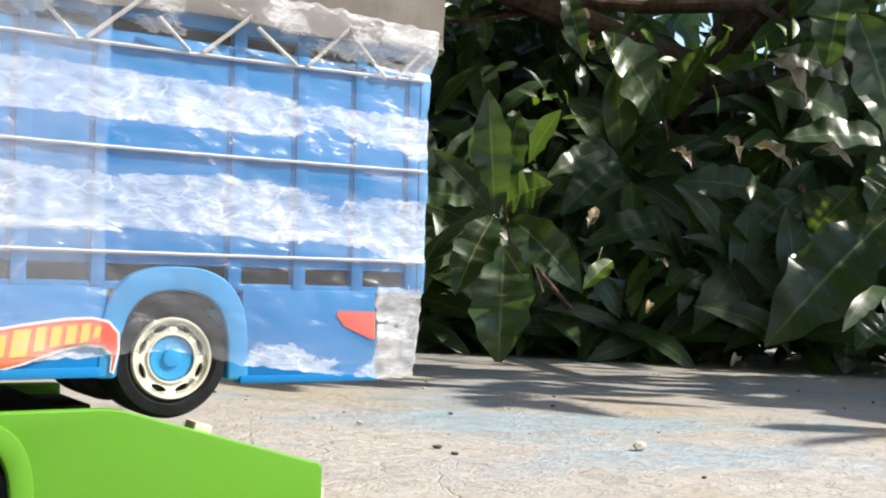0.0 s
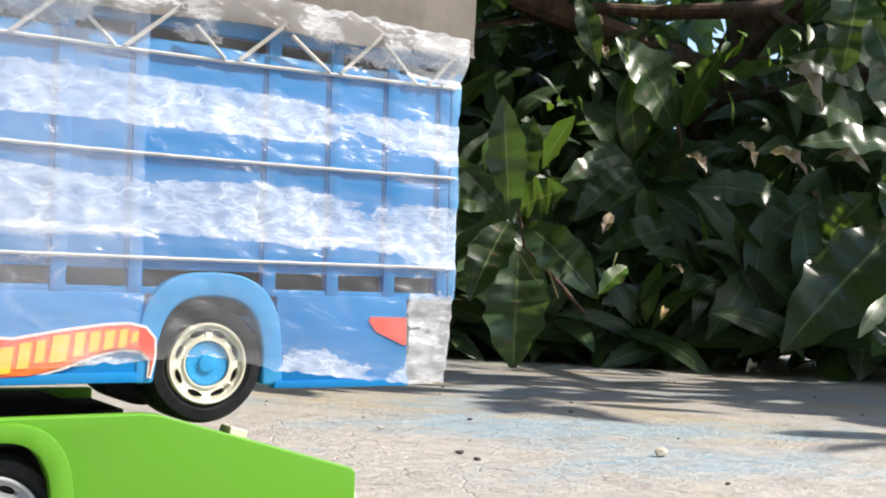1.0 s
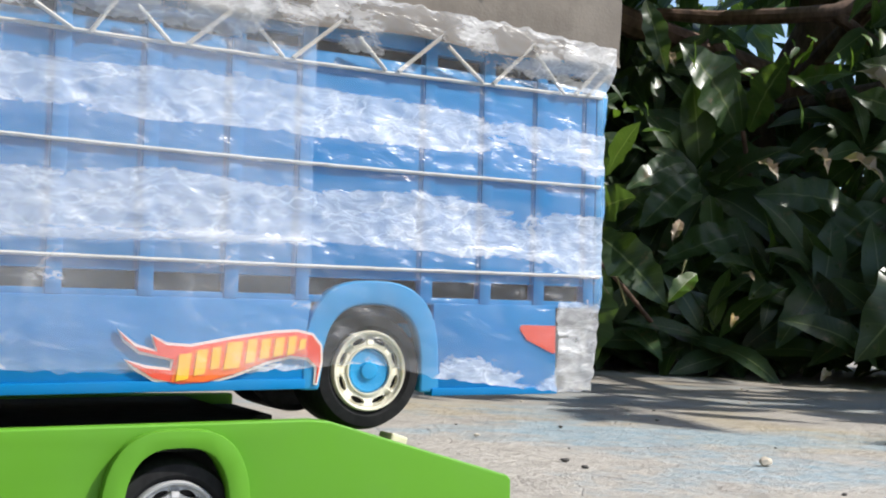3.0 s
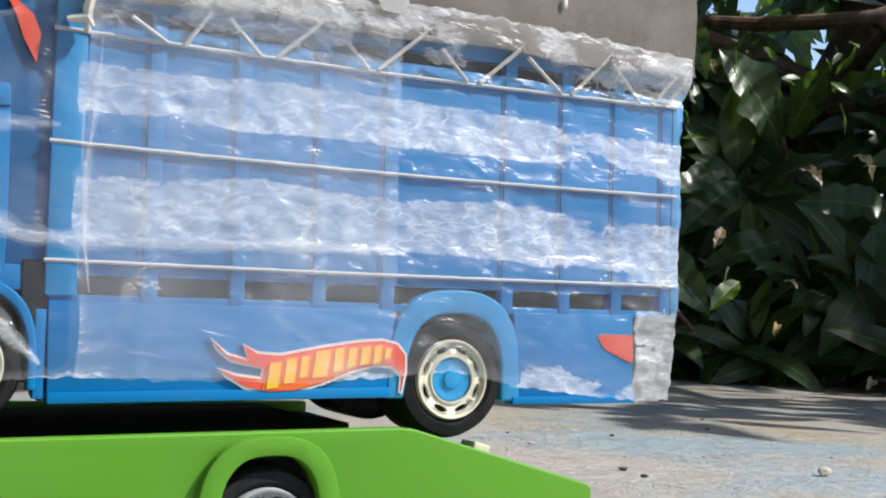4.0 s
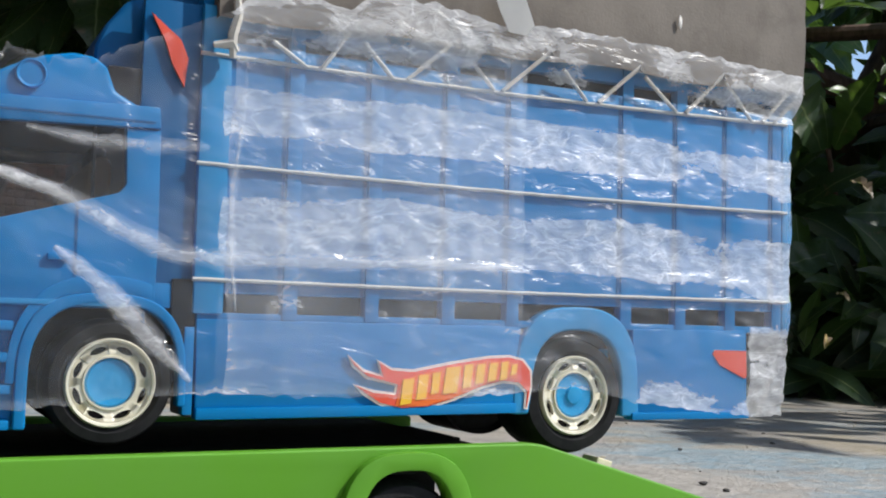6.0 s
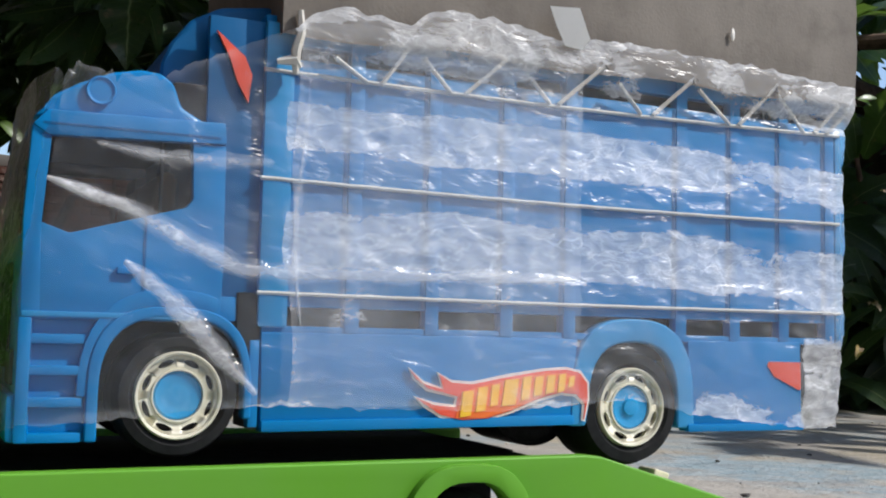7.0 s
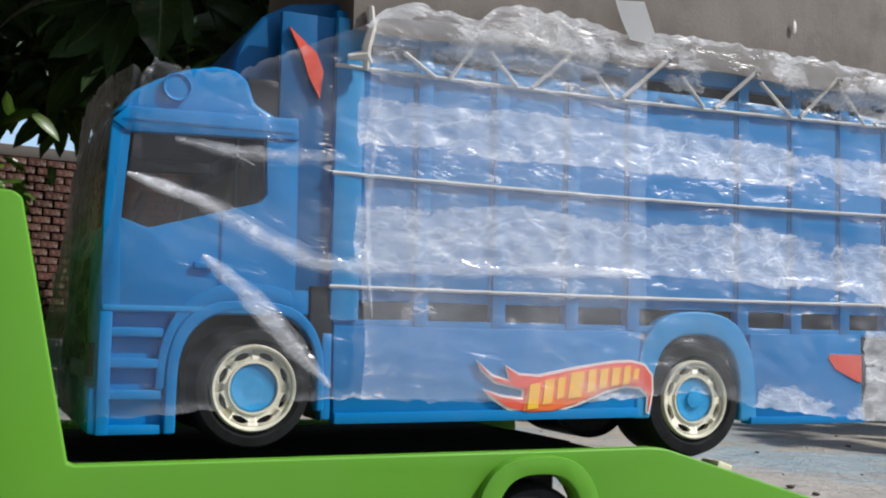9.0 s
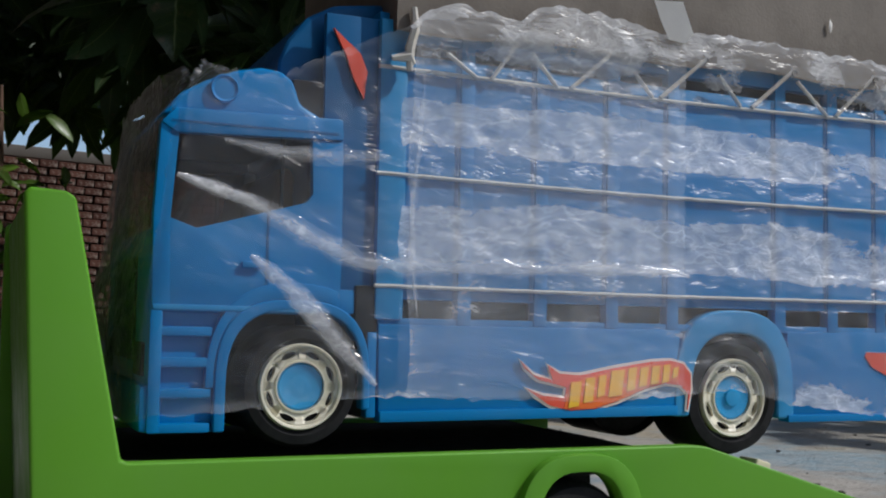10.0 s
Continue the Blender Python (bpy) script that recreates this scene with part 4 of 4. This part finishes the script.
def whorl(center, axis, count, length, rng, spread=(50, 95)):
    """Base, tip, width and face of each leaf in a tuft at a twig's end."""
    axis = Vector(axis).normalized()
    u = axis.orthogonal().normalized()
    v = axis.cross(u)
    for k in range(count):
        a = 2.4 * k + rng.uniform(-0.3, 0.3)
        th = radians(rng.uniform(*spread))
        d = axis * math.cos(th) + (u * math.cos(a) + v * math.sin(a)) * math.sin(th)
        d.z -= 0.25
        d.normalize()
        ln = length * rng.uniform(0.7, 1.15)
        base = Vector(center) + d * 0.15
        yield base, base + d * ln, ln * rng.uniform(0.25, 0.34), axis + Vector((rng.uniform(-0.3, 0.3), rng.uniform(-0.5, 0.1), 0.4)), rng.uniform(0, 9)


def mango_tree():
    t = thing("mango_tree", (25.5, 26.0, 0), None, "leafy mango tree with large dark glossy leaves hanging to the ground", "tree")
    part("trunk", tube([(25.5, 26, -0.3), (25.3, 26, 2), (25.8, 25.6, 5), (25.2, 25, 8), (26, 24, 11), (25, 24, 16)], [1.5, 1.15, 1.0, 0.95, 0.8, 0.4], 14), BARK, t)
    for pts, rs in (([(25.2, 25, 8.5), (24.3, 20.6, 10.6), (23.2, 21.2, 10.05), (22.3, 22.1, 10.0), (21.0, 23.5, 10.0), (19.7, 24.5, 10.1), (17.8, 25.7, 9.6), (15.0, 27.0, 9.0)], [0.34, 0.27, 0.25, 0.23, 0.21, 0.17, 0.1, 0.03]),
                    ([(23.2, 21.2, 10.0), (23.8, 20.8, 9.5), (24.0, 20.1, 8.9), (24.6, 18.5, 7.8)], [0.2, 0.17, 0.14, 0.08]),
                    ([(25.3, 26, 2), (20, 23, 2.2), (15.0, 18.6, 1.0), (13.4, 17.8, 1.8), (12.6, 17.8, 2.4), (12.5, 18.0, 3.3)], [0.3, 0.12, 0.055, 0.045, 0.04, 0.03]),
                    ([(25.6, 25.7, 4), (21.2, 22.1, 2.9), (20.4, 21.3, 4.6), (19.6, 20.9, 6.2)], [0.4, 0.15, 0.1, 0.06]),
                    ([(25.8, 25.6, 5), (22, 18.5, 4.4), (20.3, 17.0, 4.2)], [0.4, 0.16, 0.08]),
                    ([(25.2, 25, 8), (21, 16, 7), (18.4, 13.2, 5.2), (17.6, 12.5, 3.4)], [0.45, 0.2, 0.1, 0.06]),
                    ([(25.2, 25, 9), (14, 25, 10.5), (6, 25, 9.5), (1, 22, 8.5)], [0.5, 0.35, 0.25, 0.12]),
                    ([(26, 24, 11), (24, 14, 12.5), (20, 6, 12)], [0.5, 0.35, 0.15])):
        part("branch", tube(pts, rs, 10), BARK, t)
    # the leaves that hang nearest to the concrete
    heroes = (
        (((12.26, 17.9, 2.9), (11.56, 17.3, 5.4), 0.77),
         ((12.66, 18.2, 3.4), (12.96, 18.2, 5.3), 0.65),
         ((12.16, 17.9, 3.0), (10.56, 17.6, 4.1), 0.57),
         ((12.06, 18.0, 3.2), (10.66, 18.9, 3.4), 0.65),
         ((11.96, 17.5, 2.9), (10.86, 17.1, 1.4), 0.80),
         ((12.16, 17.4, 2.3), (11.86, 17.0, 0.1), 1.18),
         ((12.16, 17.3, 2.9), (12.76, 15.7, 1.6), 0.87),
         ((12.66, 18.2, 3.2), (12.76, 16.8, 3.6), 0.81)),
        (((17.56, 12.6, 3.2), (15.46, 13.7, 0.8), 1.36),
         ((19.36, 20.6, 6.1), (19.06, 18.9, 7.9), 0.94),
         ((20.06, 21.3, 6.2), (17.86, 21.2, 8.5), 1.49),
         ((19.36, 20.6, 6.1), (18.66, 20.2, 7.4), 0.34),
         ((18.56, 19.1, 3.5), (16.26, 19.9, 2.8), 0.99),
         ((17.36, 20.0, 4.8), (15.76, 20.2, 3.5), 0.82),
         ((17.46, 20.5, 5.2), (15.46, 20.3, 4.4), 0.62),
         ((20.36, 17.0, 4.2), (18.66, 17.6, 2.7), 1.01)),
        (((19.06, 17.1, 2.8), (18.56, 17.1, 0.8), 1.08),
         ((20.46, 17.7, 4.1), (18.06, 18.7, 4.5), 0.95),
         ((18.16, 13.1, 4.7), (16.16, 14.0, 4.7), 0.74),
         ((16.56, 12.7, 6.8), (17.06, 12.1, 4.3), 1.16),
         ((16.66, 13.1, 7.6), (16.46, 13.3, 5.9), 1.01),
         ((17.96, 13.8, 5.9), (16.16, 14.2, 6.4), 0.68),
         ((18.46, 14.2, 5.2), (16.56, 14.7, 5.9), 0.87),
         ((17.46, 12.4, 4.0), (16.86, 12.6, 3.2), 0.81)),
        (((13.86, 18.0, 7.9), (14.16, 17.6, 6.4), 0.51),
         ((19.16, 19.0, 7.1), (19.36, 17.3, 7.2), 0.58),
         ((16.06, 18.8, 1.6), (15.86, 18.3, 0.2), 0.80),
         ((17.06, 19.2, 1.3), (17.26, 18.4, 0.1), 0.83),
         ((15.46, 19.3, 1.5), (15.66, 18.5, 0.4), 0.58),
         ((16.86, 12.0, 1.2), (16.06, 12.2, 0.7), 0.67),
         ((19.26, 18.6, 1.2), (18.66, 18.4, 0.1), 0.86),
         ((19.56, 15.0, 1.3), (19.16, 14.8, 0.1), 0.80)),
        (((18.66, 19.0, 3.1), (18.76, 17.5, 3.0), 0.84),
         ((19.76, 16.3, 3.0), (19.86, 15.2, 4.1), 1.10),
         ((13.56, 20.7, 8.0), (13.76, 20.3, 8.9), 0.56),
         ((13.66, 20.7, 7.8), (13.56, 20.4, 7.0), 0.41),
         ((1.26, 19.1, 7.2), (1.26, 19.1, 5.4), 0.90))
    )
    rng = random.Random(7)
    for k, leafs in enumerate(heroes):
        for base, tip, width in leafs:
            base, tip = Vector(base), Vector(tip)
            face = Vector((-0.55, -0.75, 0.35 + rng.uniform(-0.15, 0.5)))
            leaf_object(t, base, tip, width, face, rng.uniform(0, 9), nl=24, nw=3, fold=0.22, wave=0.17, twist=rng.uniform(-0.5, 0.5), droop=rng.uniform(0.04, 0.22))
    # dried and half-dried leaves among them
    for base, tip, width in (((13.92, 12.48, 5.57), (14.15, 11.74, 4.8), 0.34), ((14.93, 14.34, 4.54), (14.93, 13.9, 4.05), 0.22), ((14.55, 13.28, 4.2), (14.75, 12.59, 3.79), 0.30),
                             ((14.36, 11.96, 3.97), (14.56, 11.23, 3.76), 0.22), ((14.89, 18.48, 7.08), (14.85, 18.12, 6.69), 0.2), ((14.25, 15.03, 4.27), (14.32, 14.54, 3.91), 0.24),
                             ((13.25, 15.94, 3.07), (12.95, 15.8, 2.66), 0.2), ((14.73, 15.96, 1.36), (14.49, 15.77, 1.14), 0.14), ((14.44, 13.4, 0.44), (14.16, 13.26, 0.28), 0.15),
                             ((14.1, 15.18, 2.12), (14.04, 14.81, 2.01), 0.14)):
        leaf_object(t, base, tip, width, (-0.3, -0.8, 0.5), rng.uniform(0, 9), LEAF_DRY, nl=10, nw=2, fold=0.5, wave=0.4, twist=rng.uniform(-1.2, 1.2), droop=rng.uniform(0.1, 0.5))
    leaf_object(t, (13.5, 15.72, 2.06), (12.78, 15.68, 1.54), 0.36, (-0.3, -0.7, 0.6), 3.0, LEAF_SUNLIT, nl=10, nw=2, fold=0.4, wave=0.2)
    for x, y, z in ((14.32, 18.93, 5.98), (14.4, 18.87, 5.54), (16.95, 16.57, 7.39), (17.32, 16.17, 7.23), (17.6, 15.86, 6.88), (16.81, 16.72, 6.16), (15.27, 18.16, 6.93), (12.37, 20.29, 6.68),
                    (18.01, 15.4, 7.21), (16.84, 16.69, 7.1), (13.73, 19.37, 6.31), (14.05, 19.14, 5.76), (14.54, 18.76, 5.9), (16.2, 17.3, 6.9), (15.8, 17.6, 7.3)):
        for k in range(2):
            c = Vector((x, y, z)) + Vector((rng.uniform(-0.4, 0.4), rng.uniform(-0.3, 0.3), rng.uniform(-0.35, 0.35)))
            d = Vector((rng.uniform(-1, 1), rng.uniform(-0.6, 0.6), rng.uniform(-0.9, 0.3))).normalized()
            leaf_object(t, c, c + d * rng.uniform(0.35, 0.7), rng.uniform(0.13, 0.22), (rng.uniform(-0.6, 0.4), -0.7, rng.uniform(0.1, 0.9)), rng.uniform(0, 9), LEAF_SUNLIT if rng.random() < 0.75 else LEAF, nl=7, nw=1, twist=rng.uniform(-0.8, 0.8))
    # pale twigs that carry the lowest tuft
    for pts in ([(11.9, 17.6, 2.9), (11.64, 17.18, 2.71), (11.45, 16.85, 2.35), (11.37, 16.76, 2.19)], [(11.6, 17.1, 2.6), (11.6, 16.72, 2.31), (11.83, 16.18, 1.58)],
                [(12.6, 16.6, 1.4), (12.13, 16.33, 1.92), (12.6, 16.1, 2.2)], [(13.39, 15.82, 2.32), (13.2, 15.75, 1.9), (12.9, 15.7, 1.6)]):
        part("twig", tube([(x + 0.3, y + 0.45, z) for x, y, z in pts], [0.024, 0.02, 0.018, 0.014][:len(pts)], 6), TWIG, t, "pale green twig")
    # tufts farther in
    n = 0
    while n < 240:
        th, d = radians(rng.uniform(26, 60)), rng.uniform(25, 33)
        c = Vector((-0.3 + d * math.sin(th), d * math.cos(th), rng.uniform(0.8, 10.5)))
        if c.z > 0.2 * d + 0.6 and 30 < math.degrees(th) < 54:
            continue
        axis = (-math.sin(th) * 0.8 + rng.uniform(-0.5, 0.5), -math.cos(th) * 0.8 + rng.uniform(-0.5, 0.5), rng.uniform(-0.1, 0.9))
        for base, tip, width, face, seed in whorl(c, axis, rng.randint(6, 9), 2.3, rng):
            if tip.z > 0.1:
                leaf_object(t, base, tip, width, face, seed, nl=9, nw=2, wave=0.13, twist=rng.uniform(-0.9, 0.9), droop=rng.uniform(0.0, 0.35))
                n += 1
    # the rest of the crown
    bm = bmesh.new()
    across, along = bm.verts.layers.float.new("across"), bm.verts.layers.float.new("along")

    def in_shaft(c):
        """Whether a tuft would close one of the gaps through which sun reaches the lower leaves."""
        for start, wide in (((-1.0, 26.6, 4.4), 2.4), ((17.4, 12.8, 7.0), 2.8), ((12.6, 17.4, 3.2), 1.45), ((18.5, 20, 7.5), 2.2), ((21.5, 22.6, 10.0), 1.8), ((14.5, 13.2, 4.2), 0.7), ((15.5, 17.8, 6.6), 1.3), ((13.6, 16.0, 2.4), 0.6)):
            v = Vector(c) - Vector(start)
            k = v.dot(SUN)
            if k > 0.5 and (v - SUN * k).length < wide:
                return True
        return False

    def tuft(c, axis, count, length):
        if in_shaft(c):
            return
        for base, tip, width, face, seed in whorl(c, axis, count, length, rng):
            if tip.z > 0.05:
                leaf_shape(bm, across, along, base, tip, width, face, nl=6, nw=1, seed=seed, twist=rng.uniform(-0.9, 0.9), droop=rng.uniform(0.0, 0.35))
    for k in range(470):
        th, d = radians(rng.uniform(-4, 72)), rng.uniform(29, 46)
        z = rng.uniform(0.6, 15) if th > radians(13) else rng.uniform(7.9 if d > 36 else 6.9, 16)
        if th > radians(26) and z > 0.2 * d + 0.6 and d < 34 and rng.random() < 0.75:
            continue
        tuft((-0.3 + d * math.sin(th), d * math.cos(th), z), (rng.uniform(-0.8, 0.3), rng.uniform(-1, 0.2), rng.uniform(-0.2, 0.8)), 9, 2.4)
    for k in range(170):
        th, d = radians(rng.uniform(1, 24)), rng.uniform(21, 29)
        tuft((-0.3 + d * math.sin(th), d * math.cos(th), rng.uniform(6.9 if th < radians(9) else 6.0, 12)), (rng.uniform(-0.6, 0.3), rng.uniform(-0.8, 0.2), rng.uniform(-0.2, 0.6)), 9, 2.0)
    tuft((1.3, 26.0, 6.6), (0, -0.3, -1), 7, 1.9)
    for k in range(130):
        th, d = radians(rng.uniform(30, 43)), rng.uniform(32, 44)
        tuft((-0.3 + d * math.sin(th), d * math.cos(th), rng.uniform(0.19, 0.31) * d), (rng.uniform(-0.8, 0.3), rng.uniform(-1, 0.2), rng.uniform(-0.2, 0.8)), 9, 1.6)
    for k in range(260):
        th, d = radians(rng.uniform(18, 66)), rng.uniform(24, 40)
        tuft((-0.3 + d * math.sin(th), d * math.cos(th), rng.uniform(0.5, 2.4)), (rng.uniform(-0.8, 0.3), rng.uniform(-1, 0.2), rng.uniform(0.1, 0.9)), 8, 2.1)
    for k in range(110):
        th, d = radians(rng.uniform(-6, 10)), rng.uniform(34, 46)
        tuft((-0.3 + d * math.sin(th), d * math.cos(th), rng.uniform(8.0, 14)), (rng.uniform(-0.6, 0.3), rng.uniform(-0.8, 0.2), rng.uniform(-0.2, 0.6)), 9, 1.8)
    for k in range(90):
        th, d = radians(rng.uniform(24, 44)), rng.uniform(36, 46)
        tuft((-0.3 + d * math.sin(th), d * math.cos(th), rng.uniform(3, 10.5)), (rng.uniform(-0.8, 0.3), rng.uniform(-1, 0.2), rng.uniform(0.1, 0.9)), 9, 2.2)
    # unseen boughs over the concrete, placed to shade it and the lower leaves
    for k in range(560):
        x, y = rng.uniform(12, 40), rng.uniform(-6, 26)
        if 0.8 * x + 0.6 * y < (15.4 if rng.random() < 0.3 else 16.9) or noise.noise(Vector((x * 0.3, y * 0.3, 4))) > 0.05 or (20 < x < 25.5 and 7 < y < 12.5):
            continue
        z = rng.uniform(9.5, 15)
        if y > 9 and z < 0.34 * math.hypot(x, y):
            z = 0.36 * math.hypot(x, y) + rng.uniform(0.5, 4)
        tuft((x, y, z), (rng.uniform(-0.6, 0.6), rng.uniform(-0.6, 0.6), 0.7), 9, 2.4)
    # more tufts above the view, added to keep the left crown dark
    for k in range(300):
        tuft((rng.uniform(-9, 15), rng.uniform(8, 30), rng.uniform(11, 16)), (rng.uniform(-0.6, 0.6), rng.uniform(-0.6, 0.6), 0.7), 9, 2.6)
    tagged(part("foliage", bm, LEAF, t), "dense dark mango leaves", kind="stuff")


mango_tree()


# ---- shrub by the wall ----
def shrub():
    t = thing("shrub", (-1.6, 27.0, 0), None, "leafy yellow-green shrub growing in front of the brick wall", "shrub")
    part("stem", tube([(-1.6, 27, -0.2), (-1.5, 27, 2), (-1.2, 26.8, 4), (-1.3, 26.6, 6)], [0.22, 0.18, 0.12, 0.05], 8), BARK, t)
    rng = random.Random(5)
    for k in range(46):
        c = Vector((-1.2 + rng.gauss(0, 0.55), 26.6 + rng.gauss(0, 0.4), rng.uniform(2.2, 5.6)))
        d = Vector((rng.uniform(-1, 1), rng.uniform(-1, 0.3), rng.uniform(-0.9, 0.5))).normalized()
        ln = rng.uniform(0.5, 0.95)
        ob = leaf_object(t, c, c + d * ln, ln * 0.36, (rng.uniform(-0.5, 0.5), -0.6, 0.7), rng.uniform(0, 9), nl=6, nw=1)
        ob.data.materials[0] = LEAF_SUNLIT


shrub()


# ---- brick wall ----
def brick_wall():
    t = thing("wall_north", (8, 50.0, 0), None, "low old red brick wall with grey mortar and coping", "wall", kind="structure")
    part("mortar_core", box(-6.9, 60, 50.12, 51.2, -0.2, 7.6, 0), MORTAR, t)
    part("coping", box(-6.9, 60.2, 49.95, 51.3, 7.6, 8.1, 0.06), MORTAR, t, "grey cement coping")
    me = {}
    rng = random.Random(2)
    rest = bmesh.new()
    for row in range(22):
        for k in range(86):
            x = -2.4 + 0.78 * k + (0.39 if row % 2 else 0) + rng.uniform(-0.03, 0.03)
            y, z = rng.uniform(-0.05, 0.03) + 0.05, 0.02 + row * 0.345
            if k >= 13:
                # the long stretch behind the tree
                w, h = 0.35 + rng.uniform(-0.02, 0.02), 0.29
                c = [rest.verts.new((x + sx * w, 50 + y + dy, z + dz)) for sx in (-1, 1) for dy in (-0.2, 0.3) for dz in (0, h)]
                for f in ((0, 1, 3, 2), (4, 6, 7, 5), (0, 4, 5, 1), (2, 3, 7, 6), (1, 5, 7, 3), (0, 2, 6, 4)):
                    rest.faces.new([c[n] for n in f])
                continue
            v = (row * 7 + k * 3) % 5
            if v not in me:
                w = rng.uniform(0.66, 0.73)
                bm = box(-w / 2, w / 2, -0.2, 0.3, 0, 0.285 + rng.uniform(-0.02, 0.02), 0.025)
                m = bpy.data.meshes.new("brick")
                for p in bm.verts:
                    p.co *= DM
                bm.to_mesh(m)
                bm.free()
                m.materials.append(BRICK)
                me[v] = m
            ob = new("brick", me[v])
            ob.parent = t
            ob.location = Vector((x - 8, y, z)) * DM
    tagged(part("brickwork", rest, BRICK, t, smooth=False), "rows of old red bricks", kind="stuff")


brick_wall()


# ---- unseen plain wall, added to keep light off the trucks' left end ----
tagged(part("unseen_wall_west", box(-4.7, -3.5, -30, 49.9, -0.2, 20, 0.05), DARK_WALL), "unseen plain dark brown wall, added to block light from the left", "wall", kind="structure")
